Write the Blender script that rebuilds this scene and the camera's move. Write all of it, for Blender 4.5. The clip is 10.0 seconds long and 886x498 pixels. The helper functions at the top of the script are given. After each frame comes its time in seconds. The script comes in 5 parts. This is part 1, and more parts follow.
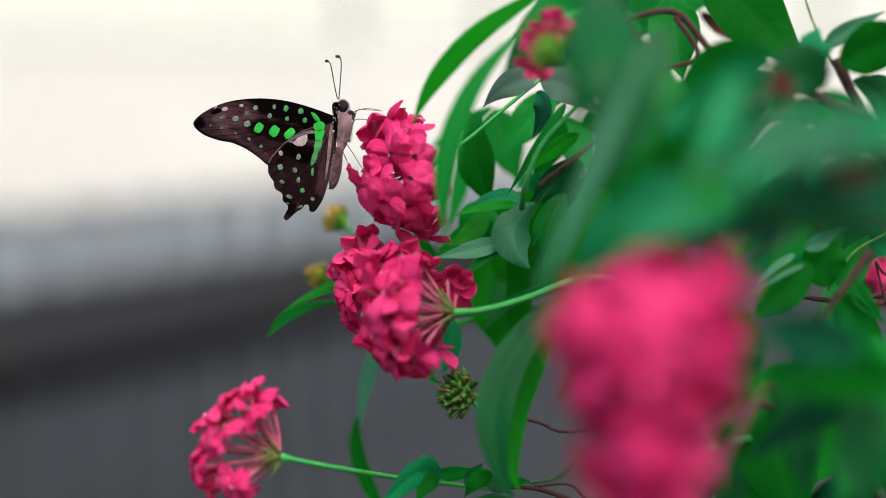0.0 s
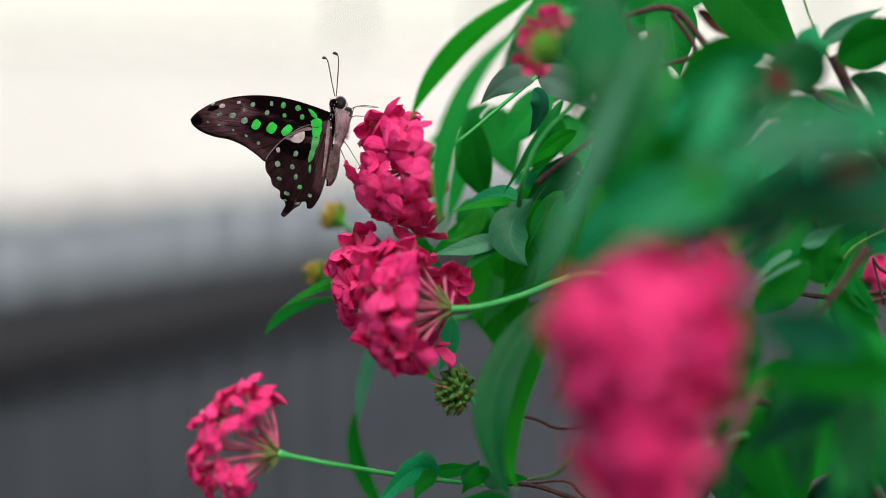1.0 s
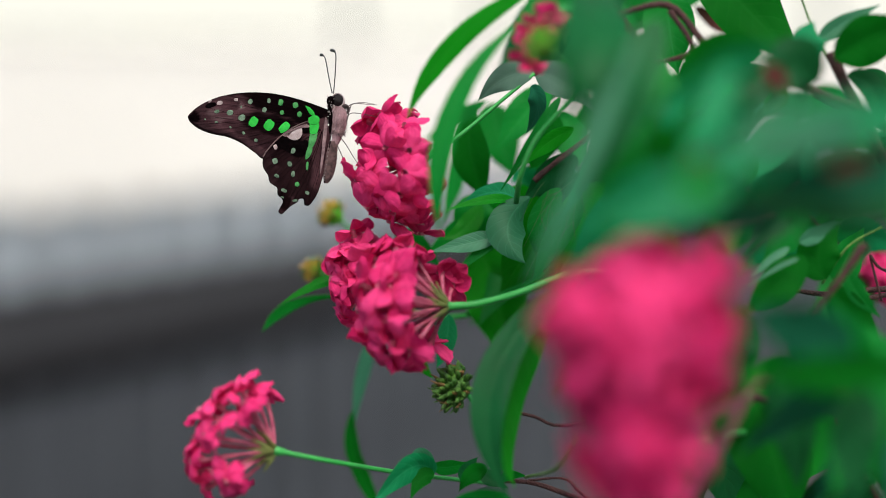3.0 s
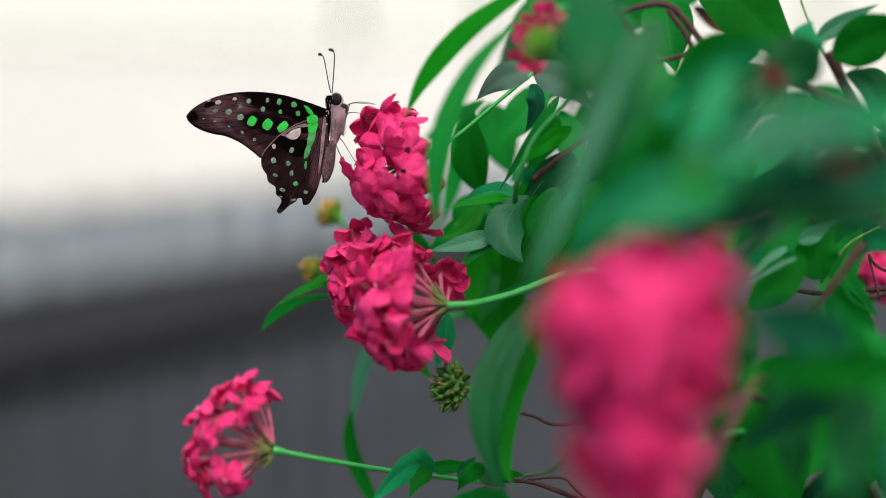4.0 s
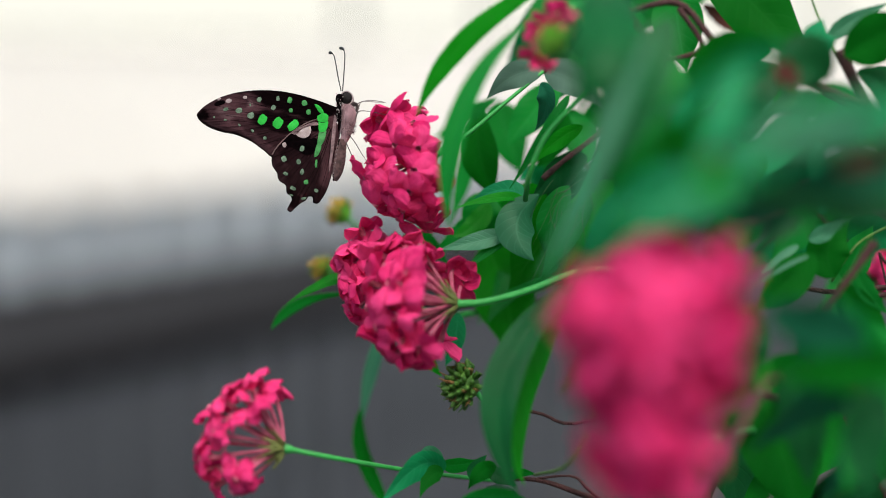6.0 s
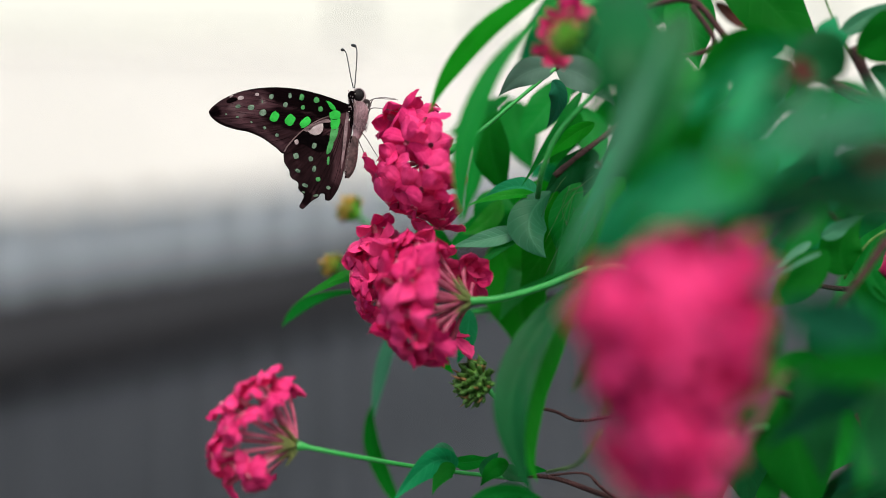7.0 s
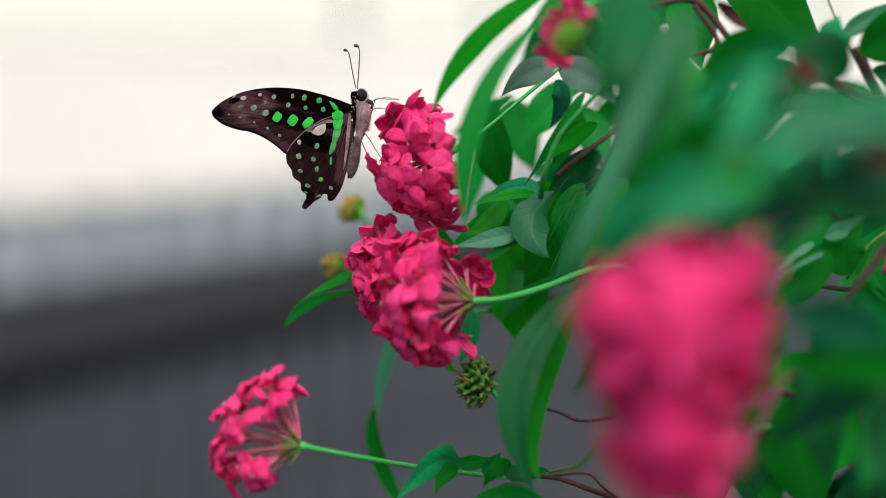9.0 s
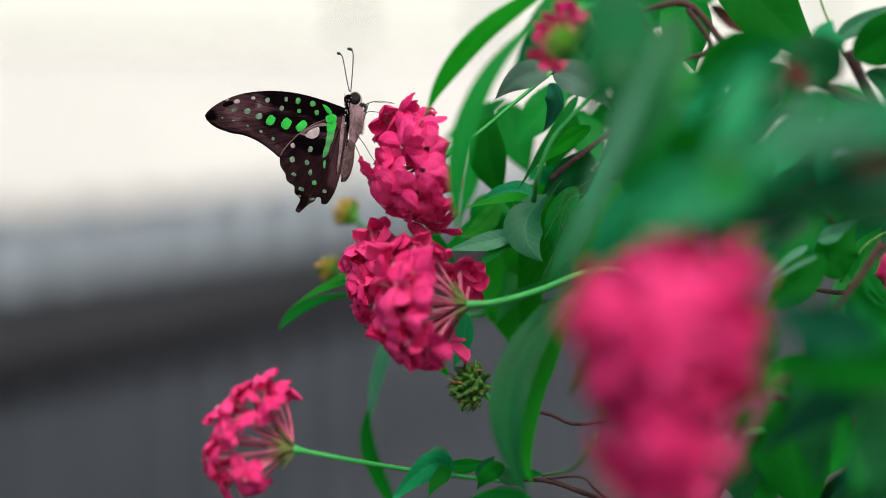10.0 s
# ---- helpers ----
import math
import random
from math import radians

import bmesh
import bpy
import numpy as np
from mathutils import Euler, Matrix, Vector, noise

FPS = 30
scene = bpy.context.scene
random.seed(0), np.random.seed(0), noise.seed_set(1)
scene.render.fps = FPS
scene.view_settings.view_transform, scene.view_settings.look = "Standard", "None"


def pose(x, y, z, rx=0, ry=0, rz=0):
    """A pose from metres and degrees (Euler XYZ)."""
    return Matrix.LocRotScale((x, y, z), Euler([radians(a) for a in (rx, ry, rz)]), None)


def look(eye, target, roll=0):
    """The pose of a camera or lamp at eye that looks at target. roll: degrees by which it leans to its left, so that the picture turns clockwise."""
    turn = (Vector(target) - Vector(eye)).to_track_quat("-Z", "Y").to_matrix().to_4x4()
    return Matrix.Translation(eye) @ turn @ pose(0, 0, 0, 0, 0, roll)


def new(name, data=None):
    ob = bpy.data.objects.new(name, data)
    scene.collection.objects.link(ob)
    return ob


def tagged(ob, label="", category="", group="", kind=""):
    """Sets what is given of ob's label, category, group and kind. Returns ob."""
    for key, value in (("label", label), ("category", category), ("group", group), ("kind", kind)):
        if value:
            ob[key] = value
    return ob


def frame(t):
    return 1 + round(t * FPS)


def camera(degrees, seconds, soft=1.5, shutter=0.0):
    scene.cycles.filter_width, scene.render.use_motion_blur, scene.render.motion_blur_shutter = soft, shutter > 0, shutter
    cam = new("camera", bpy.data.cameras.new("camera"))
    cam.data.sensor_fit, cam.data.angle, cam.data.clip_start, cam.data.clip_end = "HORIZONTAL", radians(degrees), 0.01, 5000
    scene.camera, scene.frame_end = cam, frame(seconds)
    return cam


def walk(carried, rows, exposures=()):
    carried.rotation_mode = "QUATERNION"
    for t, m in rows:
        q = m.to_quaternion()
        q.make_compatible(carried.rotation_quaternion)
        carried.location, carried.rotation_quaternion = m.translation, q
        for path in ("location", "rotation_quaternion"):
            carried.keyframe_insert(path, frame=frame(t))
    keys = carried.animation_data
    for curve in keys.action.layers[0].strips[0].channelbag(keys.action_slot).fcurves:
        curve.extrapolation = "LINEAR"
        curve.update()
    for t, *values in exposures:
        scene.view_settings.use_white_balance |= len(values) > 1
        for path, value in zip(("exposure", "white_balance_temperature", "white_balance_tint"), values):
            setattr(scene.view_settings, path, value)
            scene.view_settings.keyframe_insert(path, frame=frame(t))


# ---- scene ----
cam = camera(32.0, 10.0, soft=1.0)
cam.data.dof.use_dof = True
cam.data.dof.focus_distance = 0.4921
cam.data.dof.aperture_fstop = 2.65

TILT = 7.0
walk(cam, [
    (0, pose(-0.00168, -0.48818, 1.61238, 90 - TILT, 0, 0)),
    (0.5, pose(-0.00114, -0.48825, 1.61185, 90 - TILT, 0, 0)),
    (1, pose(-0.00084, -0.48830, 1.61138, 90 - TILT, 0, 0)),
    (1.5, pose(-0.00052, -0.48834, 1.61106, 90 - TILT, 0, 0)),
    (2, pose(-0.00031, -0.48838, 1.61079, 90 - TILT, 0, 0)),
    (2.5, pose(-0.00024, -0.48840, 1.61055, 90 - TILT, 0, 0)),
    (4, pose(0.00048, -0.48844, 1.61027, 90 - TILT, 0, 0)),
    (4.5, pose(0.00047, -0.48847, 1.61000, 90 - TILT, 0, 0)),
    (5, pose(0.00000, -0.48848, 1.60998, 90 - TILT, 0, 0)),
    (5.5, pose(-0.00108, -0.48848, 1.60998, 90 - TILT, 0, 0)),
    (7, pose(-0.00670, -0.48861, 1.60886, 90 - TILT, 0, 0)),
    (7.5, pose(-0.00785, -0.48864, 1.60860, 90 - TILT, 0, 0)),
    (8, pose(-0.00835, -0.48865, 1.60858, 90 - TILT, 0, 0)),
    (8.5, pose(-0.00810, -0.48864, 1.60868, 90 - TILT, 0, 0)),
    (9, pose(-0.00755, -0.48860, 1.60895, 90 - TILT, 0, 0)),
    (9.5, pose(-0.00662, -0.48854, 1.60946, 90 - TILT, 0, 0)),
    (10, pose(-0.00549, -0.48847, 1.61000, 90 - TILT, 0, 0)),
], exposures=[(0.0, 0.0, 6500, 10), (10.0, 0.0, 6500, 10)])

# ---- world and light: a bright hazy sky ----
world = bpy.data.worlds.new("hazy_sky")
scene.world = world
world.use_nodes = True
wn = world.node_tree
sky = wn.nodes.new("ShaderNodeTexSky")
sky.sky_type, sky.sun_disc = "NISHITA", False
sky.sun_elevation, sky.sun_rotation = radians(56), radians(171)
sky.dust_density, sky.air_density = 4.0, 1.0
wn.links.new(sky.outputs[0], wn.nodes["Background"].inputs[0])
wn.nodes["Background"].inputs[1].default_value = 0.15

sun = new("sun", bpy.data.lights.new("sun", "SUN"))
sun.data.energy, sun.data.angle, sun.data.color = 3.7, radians(40), (1.0, 0.95, 0.86)
sun.matrix_basis = look((0.3, -2.0, 3.0), (0, 0, 0))


# ---- materials ----
def node_material(name):
    m = bpy.data.materials.new(name)
    m.use_nodes = True
    nt = m.node_tree
    return m, nt, nt.nodes["Principled BSDF"]


def add(nt, kind, **values):
    n = nt.nodes.new(kind)
    for k, v in values.items():
        n.inputs[k.replace("_", " ")].default_value = v
    return n


def calc(nt, op, a, b=None):
    n = nt.nodes.new("ShaderNodeMath")
    n.operation = op
    for i, v in enumerate((a, b)):
        if v is None:
            continue
        if isinstance(v, (int, float)):
            n.inputs[i].default_value = v
        else:
            nt.links.new(v, n.inputs[i])
    return n.outputs[0]


def blend(nt, fac, a, b, mode="MIX"):
    n = nt.nodes.new("ShaderNodeMix")
    n.data_type, n.blend_type = "RGBA", mode
    for i, v in ((0, fac), (6, a), (7, b)):
        if isinstance(v, (int, float)):
            n.inputs[i].default_value = v
        elif isinstance(v, tuple):
            n.inputs[i].default_value = (*v, 1) if len(v) == 3 else v
        else:
            nt.links.new(v, n.inputs[i])
    return n.outputs[2]


def grain(nt, scale, lo, hi, detail=4.0):
    tc = nt.nodes.new("ShaderNodeTexCoord")
    nz = add(nt, "ShaderNodeTexNoise", Scale=scale, Detail=detail)
    nt.links.new(tc.outputs["Object"], nz.inputs["Vector"])
    mr = add(nt, "ShaderNodeMapRange", From_Min=0.3, From_Max=0.7, To_Min=lo, To_Max=hi)
    nt.links.new(nz.outputs["Fac"], mr.inputs["Value"])
    return mr.outputs[0]


def relief(nt, bsdf, height, strength=0.3, distance=0.001):
    b = add(nt, "ShaderNodeBump", Strength=strength, Distance=distance)
    nt.links.new(height, b.inputs["Height"])
    nt.links.new(b.outputs[0], bsdf.inputs["Normal"])


def simple_material(name, dark, light, scale, rough, bump=0.3, distance=0.001, metal=0.0, spec=0.5):
    m, nt, p = node_material(name)
    g = grain(nt, scale, 0, 1)
    fine = grain(nt, scale * 6, 0, 1, 2.0)
    mix = blend(nt, calc(nt, "ADD", calc(nt, "MULTIPLY", g, 0.7), calc(nt, "MULTIPLY", fine, 0.3)), dark, light)
    nt.links.new(mix, p.inputs["Base Color"])
    p.inputs["Roughness"].default_value = rough
    p.inputs["Metallic"].default_value = metal
    p.inputs["Specular IOR Level"].default_value = spec
    relief(nt, p, fine, bump, distance)
    return m


def thin_surface(nt, p, colour, amount):
    """Lets light through a leaf or a petal."""
    tr = nt.nodes.new("ShaderNodeBsdfTranslucent")
    mx = nt.nodes.new("ShaderNodeMixShader")
    mx.inputs[0].default_value = amount
    nt.links.new(colour, tr.inputs[0])
    nt.links.new(p.outputs[0], mx.inputs[1])
    nt.links.new(tr.outputs[0], mx.inputs[2])
    nt.links.new(mx.outputs[0], nt.nodes["Material Output"].inputs[0])


def leaf_material(name, blade, vein, through_colour, rough=0.42, amount=0.35, spec=0.5, vein_gain=0.35, rib=0.35):
    m, nt, p = node_material(name)
    uv = nt.nodes.new("ShaderNodeUVMap")
    sep = nt.nodes.new("ShaderNodeSeparateXYZ")
    nt.links.new(uv.outputs[0], sep.inputs[0])
    u = sep.outputs[0]
    v = calc(nt, "ABSOLUTE", calc(nt, "SUBTRACT", sep.outputs[1], 0.5))
    wave = calc(nt, "FRACT", calc(nt, "SUBTRACT", calc(nt, "MULTIPLY", u, 9.0), calc(nt, "MULTIPLY", v, 3.4)))
    side = calc(nt, "POWER", calc(nt, "ABSOLUTE", calc(nt, "SUBTRACT", calc(nt, "MULTIPLY", wave, 2.0), 1.0)), 7.0)
    mid = calc(nt, "LESS_THAN", v, 0.022)
    lines = calc(nt, "MAXIMUM", calc(nt, "MULTIPLY", side, 0.55), mid)
    info = nt.nodes.new("ShaderNodeObjectInfo")
    g = grain(nt, 60.0, 0.0, 1.0)
    tone = blend(nt, calc(nt, "MULTIPLY", g, 0.5), blade, tuple(c * 0.55 for c in blade))
    hue = add(nt, "ShaderNodeHueSaturation")
    nt.links.new(tone, hue.inputs["Color"])
    nt.links.new(calc(nt, "ADD", calc(nt, "MULTIPLY", info.outputs["Random"], 0.5), 0.75), hue.inputs["Value"])
    colour = blend(nt, calc(nt, "MULTIPLY", lines, vein_gain), hue.outputs[0], vein)
    nt.links.new(colour, p.inputs["Base Color"])
    p.inputs["Roughness"].default_value = rough
    p.inputs["Specular IOR Level"].default_value = spec
    relief(nt, p, calc(nt, "SUBTRACT", calc(nt, "MULTIPLY", g, 0.3), lines), rib, 0.0005)
    light = blend(nt, calc(nt, "MULTIPLY", lines, 0.3), through_colour, vein)
    thin_surface(nt, p, light, amount)
    return m


LEAF = leaf_material("leaf_green", (0.004, 0.18, 0.026), (0.03, 0.34, 0.07), (0.005, 0.42, 0.014), rough=0.5, spec=0.1)
# the next two also carry shade inside the bush in their colour
LEAF_DARK = leaf_material("leaf_dark_and_shaded_green", (0.004, 0.088, 0.024), (0.015, 0.17, 0.04), (0.004, 0.17, 0.012), rough=0.5, amount=0.2, spec=0.15, vein_gain=0.15)
LEAF_SHADE = leaf_material("leaf_shaded_blue_green", (0.01, 0.125, 0.064), (0.02, 0.17, 0.08), (0.004, 0.15, 0.03), rough=0.5, amount=0.15, spec=0.1, vein_gain=0.15)
LEAF_TEAL = leaf_material("leaf_blue_green", (0.006, 0.22, 0.082), (0.04, 0.38, 0.16), (0.007, 0.42, 0.07), rough=0.5, amount=0.2, spec=0.12)
# pale undersides; a few narrow blades of it are painted highlights
LEAF_GREY = leaf_material("leaf_pale_underside_and_glint", (0.055, 0.25, 0.135), (0.11, 0.37, 0.21), (0.02, 0.32, 0.08), rough=0.5, amount=0.2, spec=0.3, vein_gain=0.4)
LEAF_BRIGHT = leaf_material("leaf_fresh_green", (0.006, 0.24, 0.01), (0.04, 0.42, 0.04), (0.01, 0.5, 0.008), amount=0.45, spec=0.2)
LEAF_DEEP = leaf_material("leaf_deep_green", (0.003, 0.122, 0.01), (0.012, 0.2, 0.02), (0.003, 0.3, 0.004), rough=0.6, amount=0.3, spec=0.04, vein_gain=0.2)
LEAF_SMOOTH = leaf_material("leaf_satin_grey_green", (0.022, 0.18, 0.08), (0.06, 0.28, 0.14), (0.02, 0.28, 0.07), rough=0.5, amount=0.25, spec=0.25, vein_gain=0.3, rib=0.3)
LEAF_DULL = leaf_material("leaf_dull_grey_green", (0.085, 0.165, 0.125), (0.14, 0.27, 0.19), (0.07, 0.2, 0.12), rough=0.55, amount=0.2, spec=0.15, vein_gain=0.15, rib=0.08)
STEM = simple_material("stem_green", (0.016, 0.26, 0.042), (0.036, 0.35, 0.07), 200.0, 0.45, 0.1)
TWIG = simple_material("twig_red_brown", (0.022, 0.006, 0.006), (0.072, 0.02, 0.018), 200.0, 0.7, 0.6)
LEAF_BROWN = leaf_material("leaf_withered", (0.07, 0.02, 0.016), (0.14, 0.05, 0.035), (0.1, 0.03, 0.015), amount=0.2, spec=0.1)
CALYX = simple_material("calyx_green_brown", (0.07, 0.06, 0.016), (0.17, 0.23, 0.05), 260.0, 0.6)
BUD = simple_material("bud_green", (0.012, 0.085, 0.008), (0.09, 0.22, 0.025), 500.0, 0.55)
BUD_TIP = simple_material("bud_rusty_tip", (0.16, 0.06, 0.025), (0.3, 0.2, 0.06), 500.0, 0.6)


def petal_material(name, deep, bright, amount):
    m, nt, p = node_material(name)
    uv = nt.nodes.new("ShaderNodeUVMap")
    sep = nt.nodes.new("ShaderNodeSeparateXYZ")
    nt.links.new(uv.outputs[0], sep.inputs[0])
    info = nt.nodes.new("ShaderNodeObjectInfo")
    g = grain(nt, 350.0, 0.0, 1.0)
    fac = calc(nt, "ADD", calc(nt, "MULTIPLY", g, 0.35), calc(nt, "MULTIPLY", info.outputs["Random"], 0.65))
    colour = blend(nt, fac, deep, bright)
    streak = calc(nt, "POWER", calc(nt, "ABSOLUTE", calc(nt, "SINE", calc(nt, "MULTIPLY", sep.outputs[1], 22.0))), 6.0)
    colour = blend(nt, calc(nt, "MULTIPLY", streak, 0.05), colour, (0.5, 0.01, 0.08))
    nt.links.new(colour, p.inputs["Base Color"])
    p.inputs["Roughness"].default_value = 0.6
    p.inputs["Specular IOR Level"].default_value = 0.12
    relief(nt, p, calc(nt, "ADD", calc(nt, "MULTIPLY", streak, 0.35), g), 0.5, 0.0005)
    thin_surface(nt, p, colour, amount)
    return m


PETAL = petal_material("petal_pink", (0.58, 0.006, 0.112), (0.94, 0.078, 0.295), 0.3)
TUBE = simple_material("flower_tube_pink", (0.26, 0.014, 0.065), (0.68, 0.18, 0.28), 220.0, 0.5)

# ---- helpers for building ----


def standing(ob):
    m = ob.matrix_basis.copy()
    return standing(ob.parent) @ ob.matrix_parent_inverse @ m if ob.parent else m


def link_part(name, mesh, parent, m=None, label=""):
    """A mesh object at the world pose m, under parent."""
    ob = new(name, mesh)
    if parent:
        ob.parent = parent
        ob.matrix_parent_inverse = standing(parent).inverted()
    if m is not None:
        ob.matrix_basis = m
    return tagged(ob, label)


def to_mesh(name, bm, material, smooth=True):
    me = bpy.data.meshes.new(name)
    for f in bm.faces:
        f.smooth = smooth
    bm.to_mesh(me)
    bm.free()
    for mt in material if isinstance(material, (list, tuple)) else (material,):
        me.materials.append(mt)
    return me


def part(name, bm, material, parent, label="", smooth=True):
    return link_part(name, to_mesh(name, bm, material, smooth), parent, None, label)


def empty(name, place, label, category, group=""):
    ob = new(name)
    ob.empty_display_size = 0.01
    ob.matrix_basis = Matrix.Translation(place)
    return tagged(ob, label, category, group)


def curve_points(points, n):
    """Points along a smooth curve through the given ones."""
    p = [Vector(q) for q in points]
    p = [2 * p[0] - p[1]] + p + [2 * p[-1] - p[-2]]
    out = []
    spans = len(p) - 3
    for i in range(n + 1):
        s = i / n * spans
        k = min(int(s), spans - 1)
        t = s - k
        a, b, c, d = p[k:k + 4]
        out.append(0.5 * (2 * b + (c - a) * t + (2 * a - 5 * b + 4 * c - d) * t * t + (3 * b - a - 3 * c + d) * t ** 3))
    return out


def sweep(bm, pts, radii, sides=8, cap=True):
    """A round tube along points; radii one per point, or a start and an end."""
    n = len(pts)
    if len(radii) != n:
        radii = [radii[0] + (radii[-1] - radii[0]) * i / (n - 1) for i in range(n)]
    rings, up = [], Vector((0.31, 0.17, 0.93))
    for i, q in enumerate(pts):
        tan = (pts[min(i + 1, n - 1)] - pts[max(i - 1, 0)]).normalized()
        a = tan.cross(up).normalized()
        b = tan.cross(a)
        rings.append([bm.verts.new(q + radii[i] * (a * math.cos(2 * math.pi * k / sides) + b * math.sin(2 * math.pi * k / sides))) for k in range(sides)])
    for r, s in zip(rings, rings[1:]):
        for k in range(sides):
            bm.faces.new((r[k], r[(k + 1) % sides], s[(k + 1) % sides], s[k]))
    if cap:
        bm.faces.new(rings[0][::-1])
        bm.faces.new(rings[-1])
    return bm


def tube_part(name, points, r0, r1, material, parent, n=14, sides=8, label="", knots=0.0):
    bm = bmesh.new()
    pts = curve_points(points, n)
    rad = [r0 + (r1 - r0) * i / n for i in range(n + 1)]
    if knots:
        rad = [r * (1 + knots * noise.noise(q * 130)) for r, q in zip(rad, pts)]
    return part(name, sweep(bm, pts, rad, sides), material, parent, label)


def ball(bm, centre, radii, turn=None, u=10, v=7):
    m = Matrix.Translation(centre) @ (turn or Matrix()) @ Matrix.Diagonal((*radii, 1))
    return bmesh.ops.create_uvsphere(bm, u_segments=u, v_segments=v, radius=1, matrix=m)["verts"]


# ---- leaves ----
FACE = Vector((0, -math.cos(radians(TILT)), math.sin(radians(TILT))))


def leaf(base, middle, tip, width, material, parent, roll=0.0, fold=18.0, peak=0.42, wave=0.05, twist=0.0, petiole=0.0, label=""):
    """A leaf blade along a curve through three points, with a keel, a drip tip and a slightly waved rim."""
    b, m, e = Vector(base), Vector(middle), Vector(tip)
    c = 2 * m - (b + e) / 2
    rows, cols = 18, 4
    bm = bmesh.new()
    uv = bm.loops.layers.uv.new("UVMap")
    seed = noise.noise(b * 37.0) * 50
    power = math.log(0.5) / math.log(peak)
    grid = []
    for i in range(rows + 1):
        t = i / rows
        q = b * (1 - t) ** 2 + c * 2 * t * (1 - t) + e * t * t
        tan = ((c - b) * (1 - t) + (e - c) * t).normalized()
        side = tan.cross(FACE)
        if side.length < 0.05:
            side = tan.cross(Vector((1, 0, 0.2)))
        side.normalize()
        side.rotate(Matrix.Rotation(radians(roll + twist * (t - 0.5)), 3, tan))
        nor = side.cross(tan).normalized()
        w = 0.5 * width * max(math.sin(math.pi * t ** power), 0.0) ** (0.85 if t < 0.5 else 1.12) + 0.0004 * (1 - t)
        line = []
        for j in range(-cols, cols + 1):
            s = j / cols
            lift = abs(s) * w * math.tan(radians(fold)) - (s * s) * w * 0.18
            ripple = wave * width * abs(s) ** 2 * math.sin(t * 13 + seed + (1.3 if s > 0 else 0)) * math.sin(math.pi * t)
            line.append((bm.verts.new(q + side * s * w + nor * (lift + ripple)), (t, 0.5 + s / 2)))
        grid.append(line)
    for r, s in zip(grid, grid[1:]):
        for j in range(2 * cols):
            quad = (r[j], r[j + 1], s[j + 1], s[j])
            f = bm.faces.new([k[0] for k in quad])
            for loop, k in zip(f.loops, quad):
                loop[uv].uv = k[1]
    return part("leaf", bm, material, parent, label)


# ---- flowers ----
def petal_mesh(length, width, cup, curl, seed):
    """A broad rounded lobe, arched and a little crumpled."""
    bm = bmesh.new()
    uv = bm.loops.layers.uv.new("UVMap")
    grid = []
    for i in range(11):
        t = math.sin(i / 10 * math.pi / 2) ** 1.1
        if t > 0.55:
            w = 0.5 * width * max(1 - ((t - 0.55) / 0.455) ** 2.3, 0.0) ** 0.5
        else:
            w = 0.5 * width * (0.36 + 0.64 * math.sin(math.pi / 2 * t / 0.55))
        line = []
        for j in range(-4, 5):
            s = j / 4
            z = curl * length * t * t - cup * w * s * s + 0.04 * length * math.sin(seed + 2.4 * t + 1.7 * s) * t
            z += 0.05 * w * (1 - abs(s)) * math.sin(math.pi * t)
            z += 0.0014 * noise.noise((t * 2.6 + seed * 5, s * 1.6, seed)) * t + 0.0006 * noise.noise((t * 7.0, s * 5.0 + seed, seed * 3)) * t
            line.append((bm.verts.new((length * t, s * w * (1 + 0.1 * noise.noise((t * 3.0, seed, s))), z)), (t, 0.5 + s / 2)))
        grid.append(line)
    for r, q in zip(grid, grid[1:]):
        for j in range(8):
            quad = (r[j], r[j + 1], q[j + 1], q[j])
            f = bm.faces.new([k[0] for k in quad])
            for loop, k in zip(f.loops, quad):
                loop[uv].uv = k[1]
    return to_mesh("petal", bm, PETAL)


PETALS = [petal_mesh(0.0062 + 0.0003 * (k % 3), 0.0060 + 0.0005 * (k % 2), 0.45 + 0.16 * (k % 4), (-0.42, -0.2, -0.05, -0.55, -0.3, 0.05, -0.15, -0.35)[k], k * 1.7) for k in range(8)]


def tube_mesh(length):
    bm = bmesh.new()
    pts = [Vector((0.0004 * math.sin(i * 0.7), 0, length * i / 7)) for i in range(8)]
    sweep(bm, pts, [0.00062, 0.00058, 0.00058, 0.0006, 0.00066, 0.00078, 0.00098, 0.0013], 7, False)
    return to_mesh("floret", bm, TUBE)


TUBE_LENGTH = 0.02
FLORET_TUBE = tube_mesh(TUBE_LENGTH)
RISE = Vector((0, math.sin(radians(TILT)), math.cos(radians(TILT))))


def dome(axis, reach, spread, count, rng, flat, squash, uneven):
    """Offsets of florets spread evenly over a dome."""
    a = axis.orthogonal().normalized()
    b = axis.cross(a)
    for k in range(count):
        f = (k + 0.5) / count
        polar = math.acos(1 - f * (1 - math.cos(radians(spread))))
        ang = k * 2.39996 + rng.uniform(-0.2, 0.2)
        d = axis * math.cos(polar) + (a * math.cos(ang) + b * math.sin(ang)) * math.sin(polar)
        d = (d + Vector([rng.uniform(-0.09, 0.09) for _ in range(3)])).normalized()
        d = (d - FACE * d.dot(FACE) * (1 - flat) if d.dot(FACE) > 0 else d).normalized()
        yield d * reach * (1 + uneven * rng.choice((-0.16, -0.04, 0.07))) * (1 - squash * (1 - max(d.dot(axis), 0.0) ** 2))


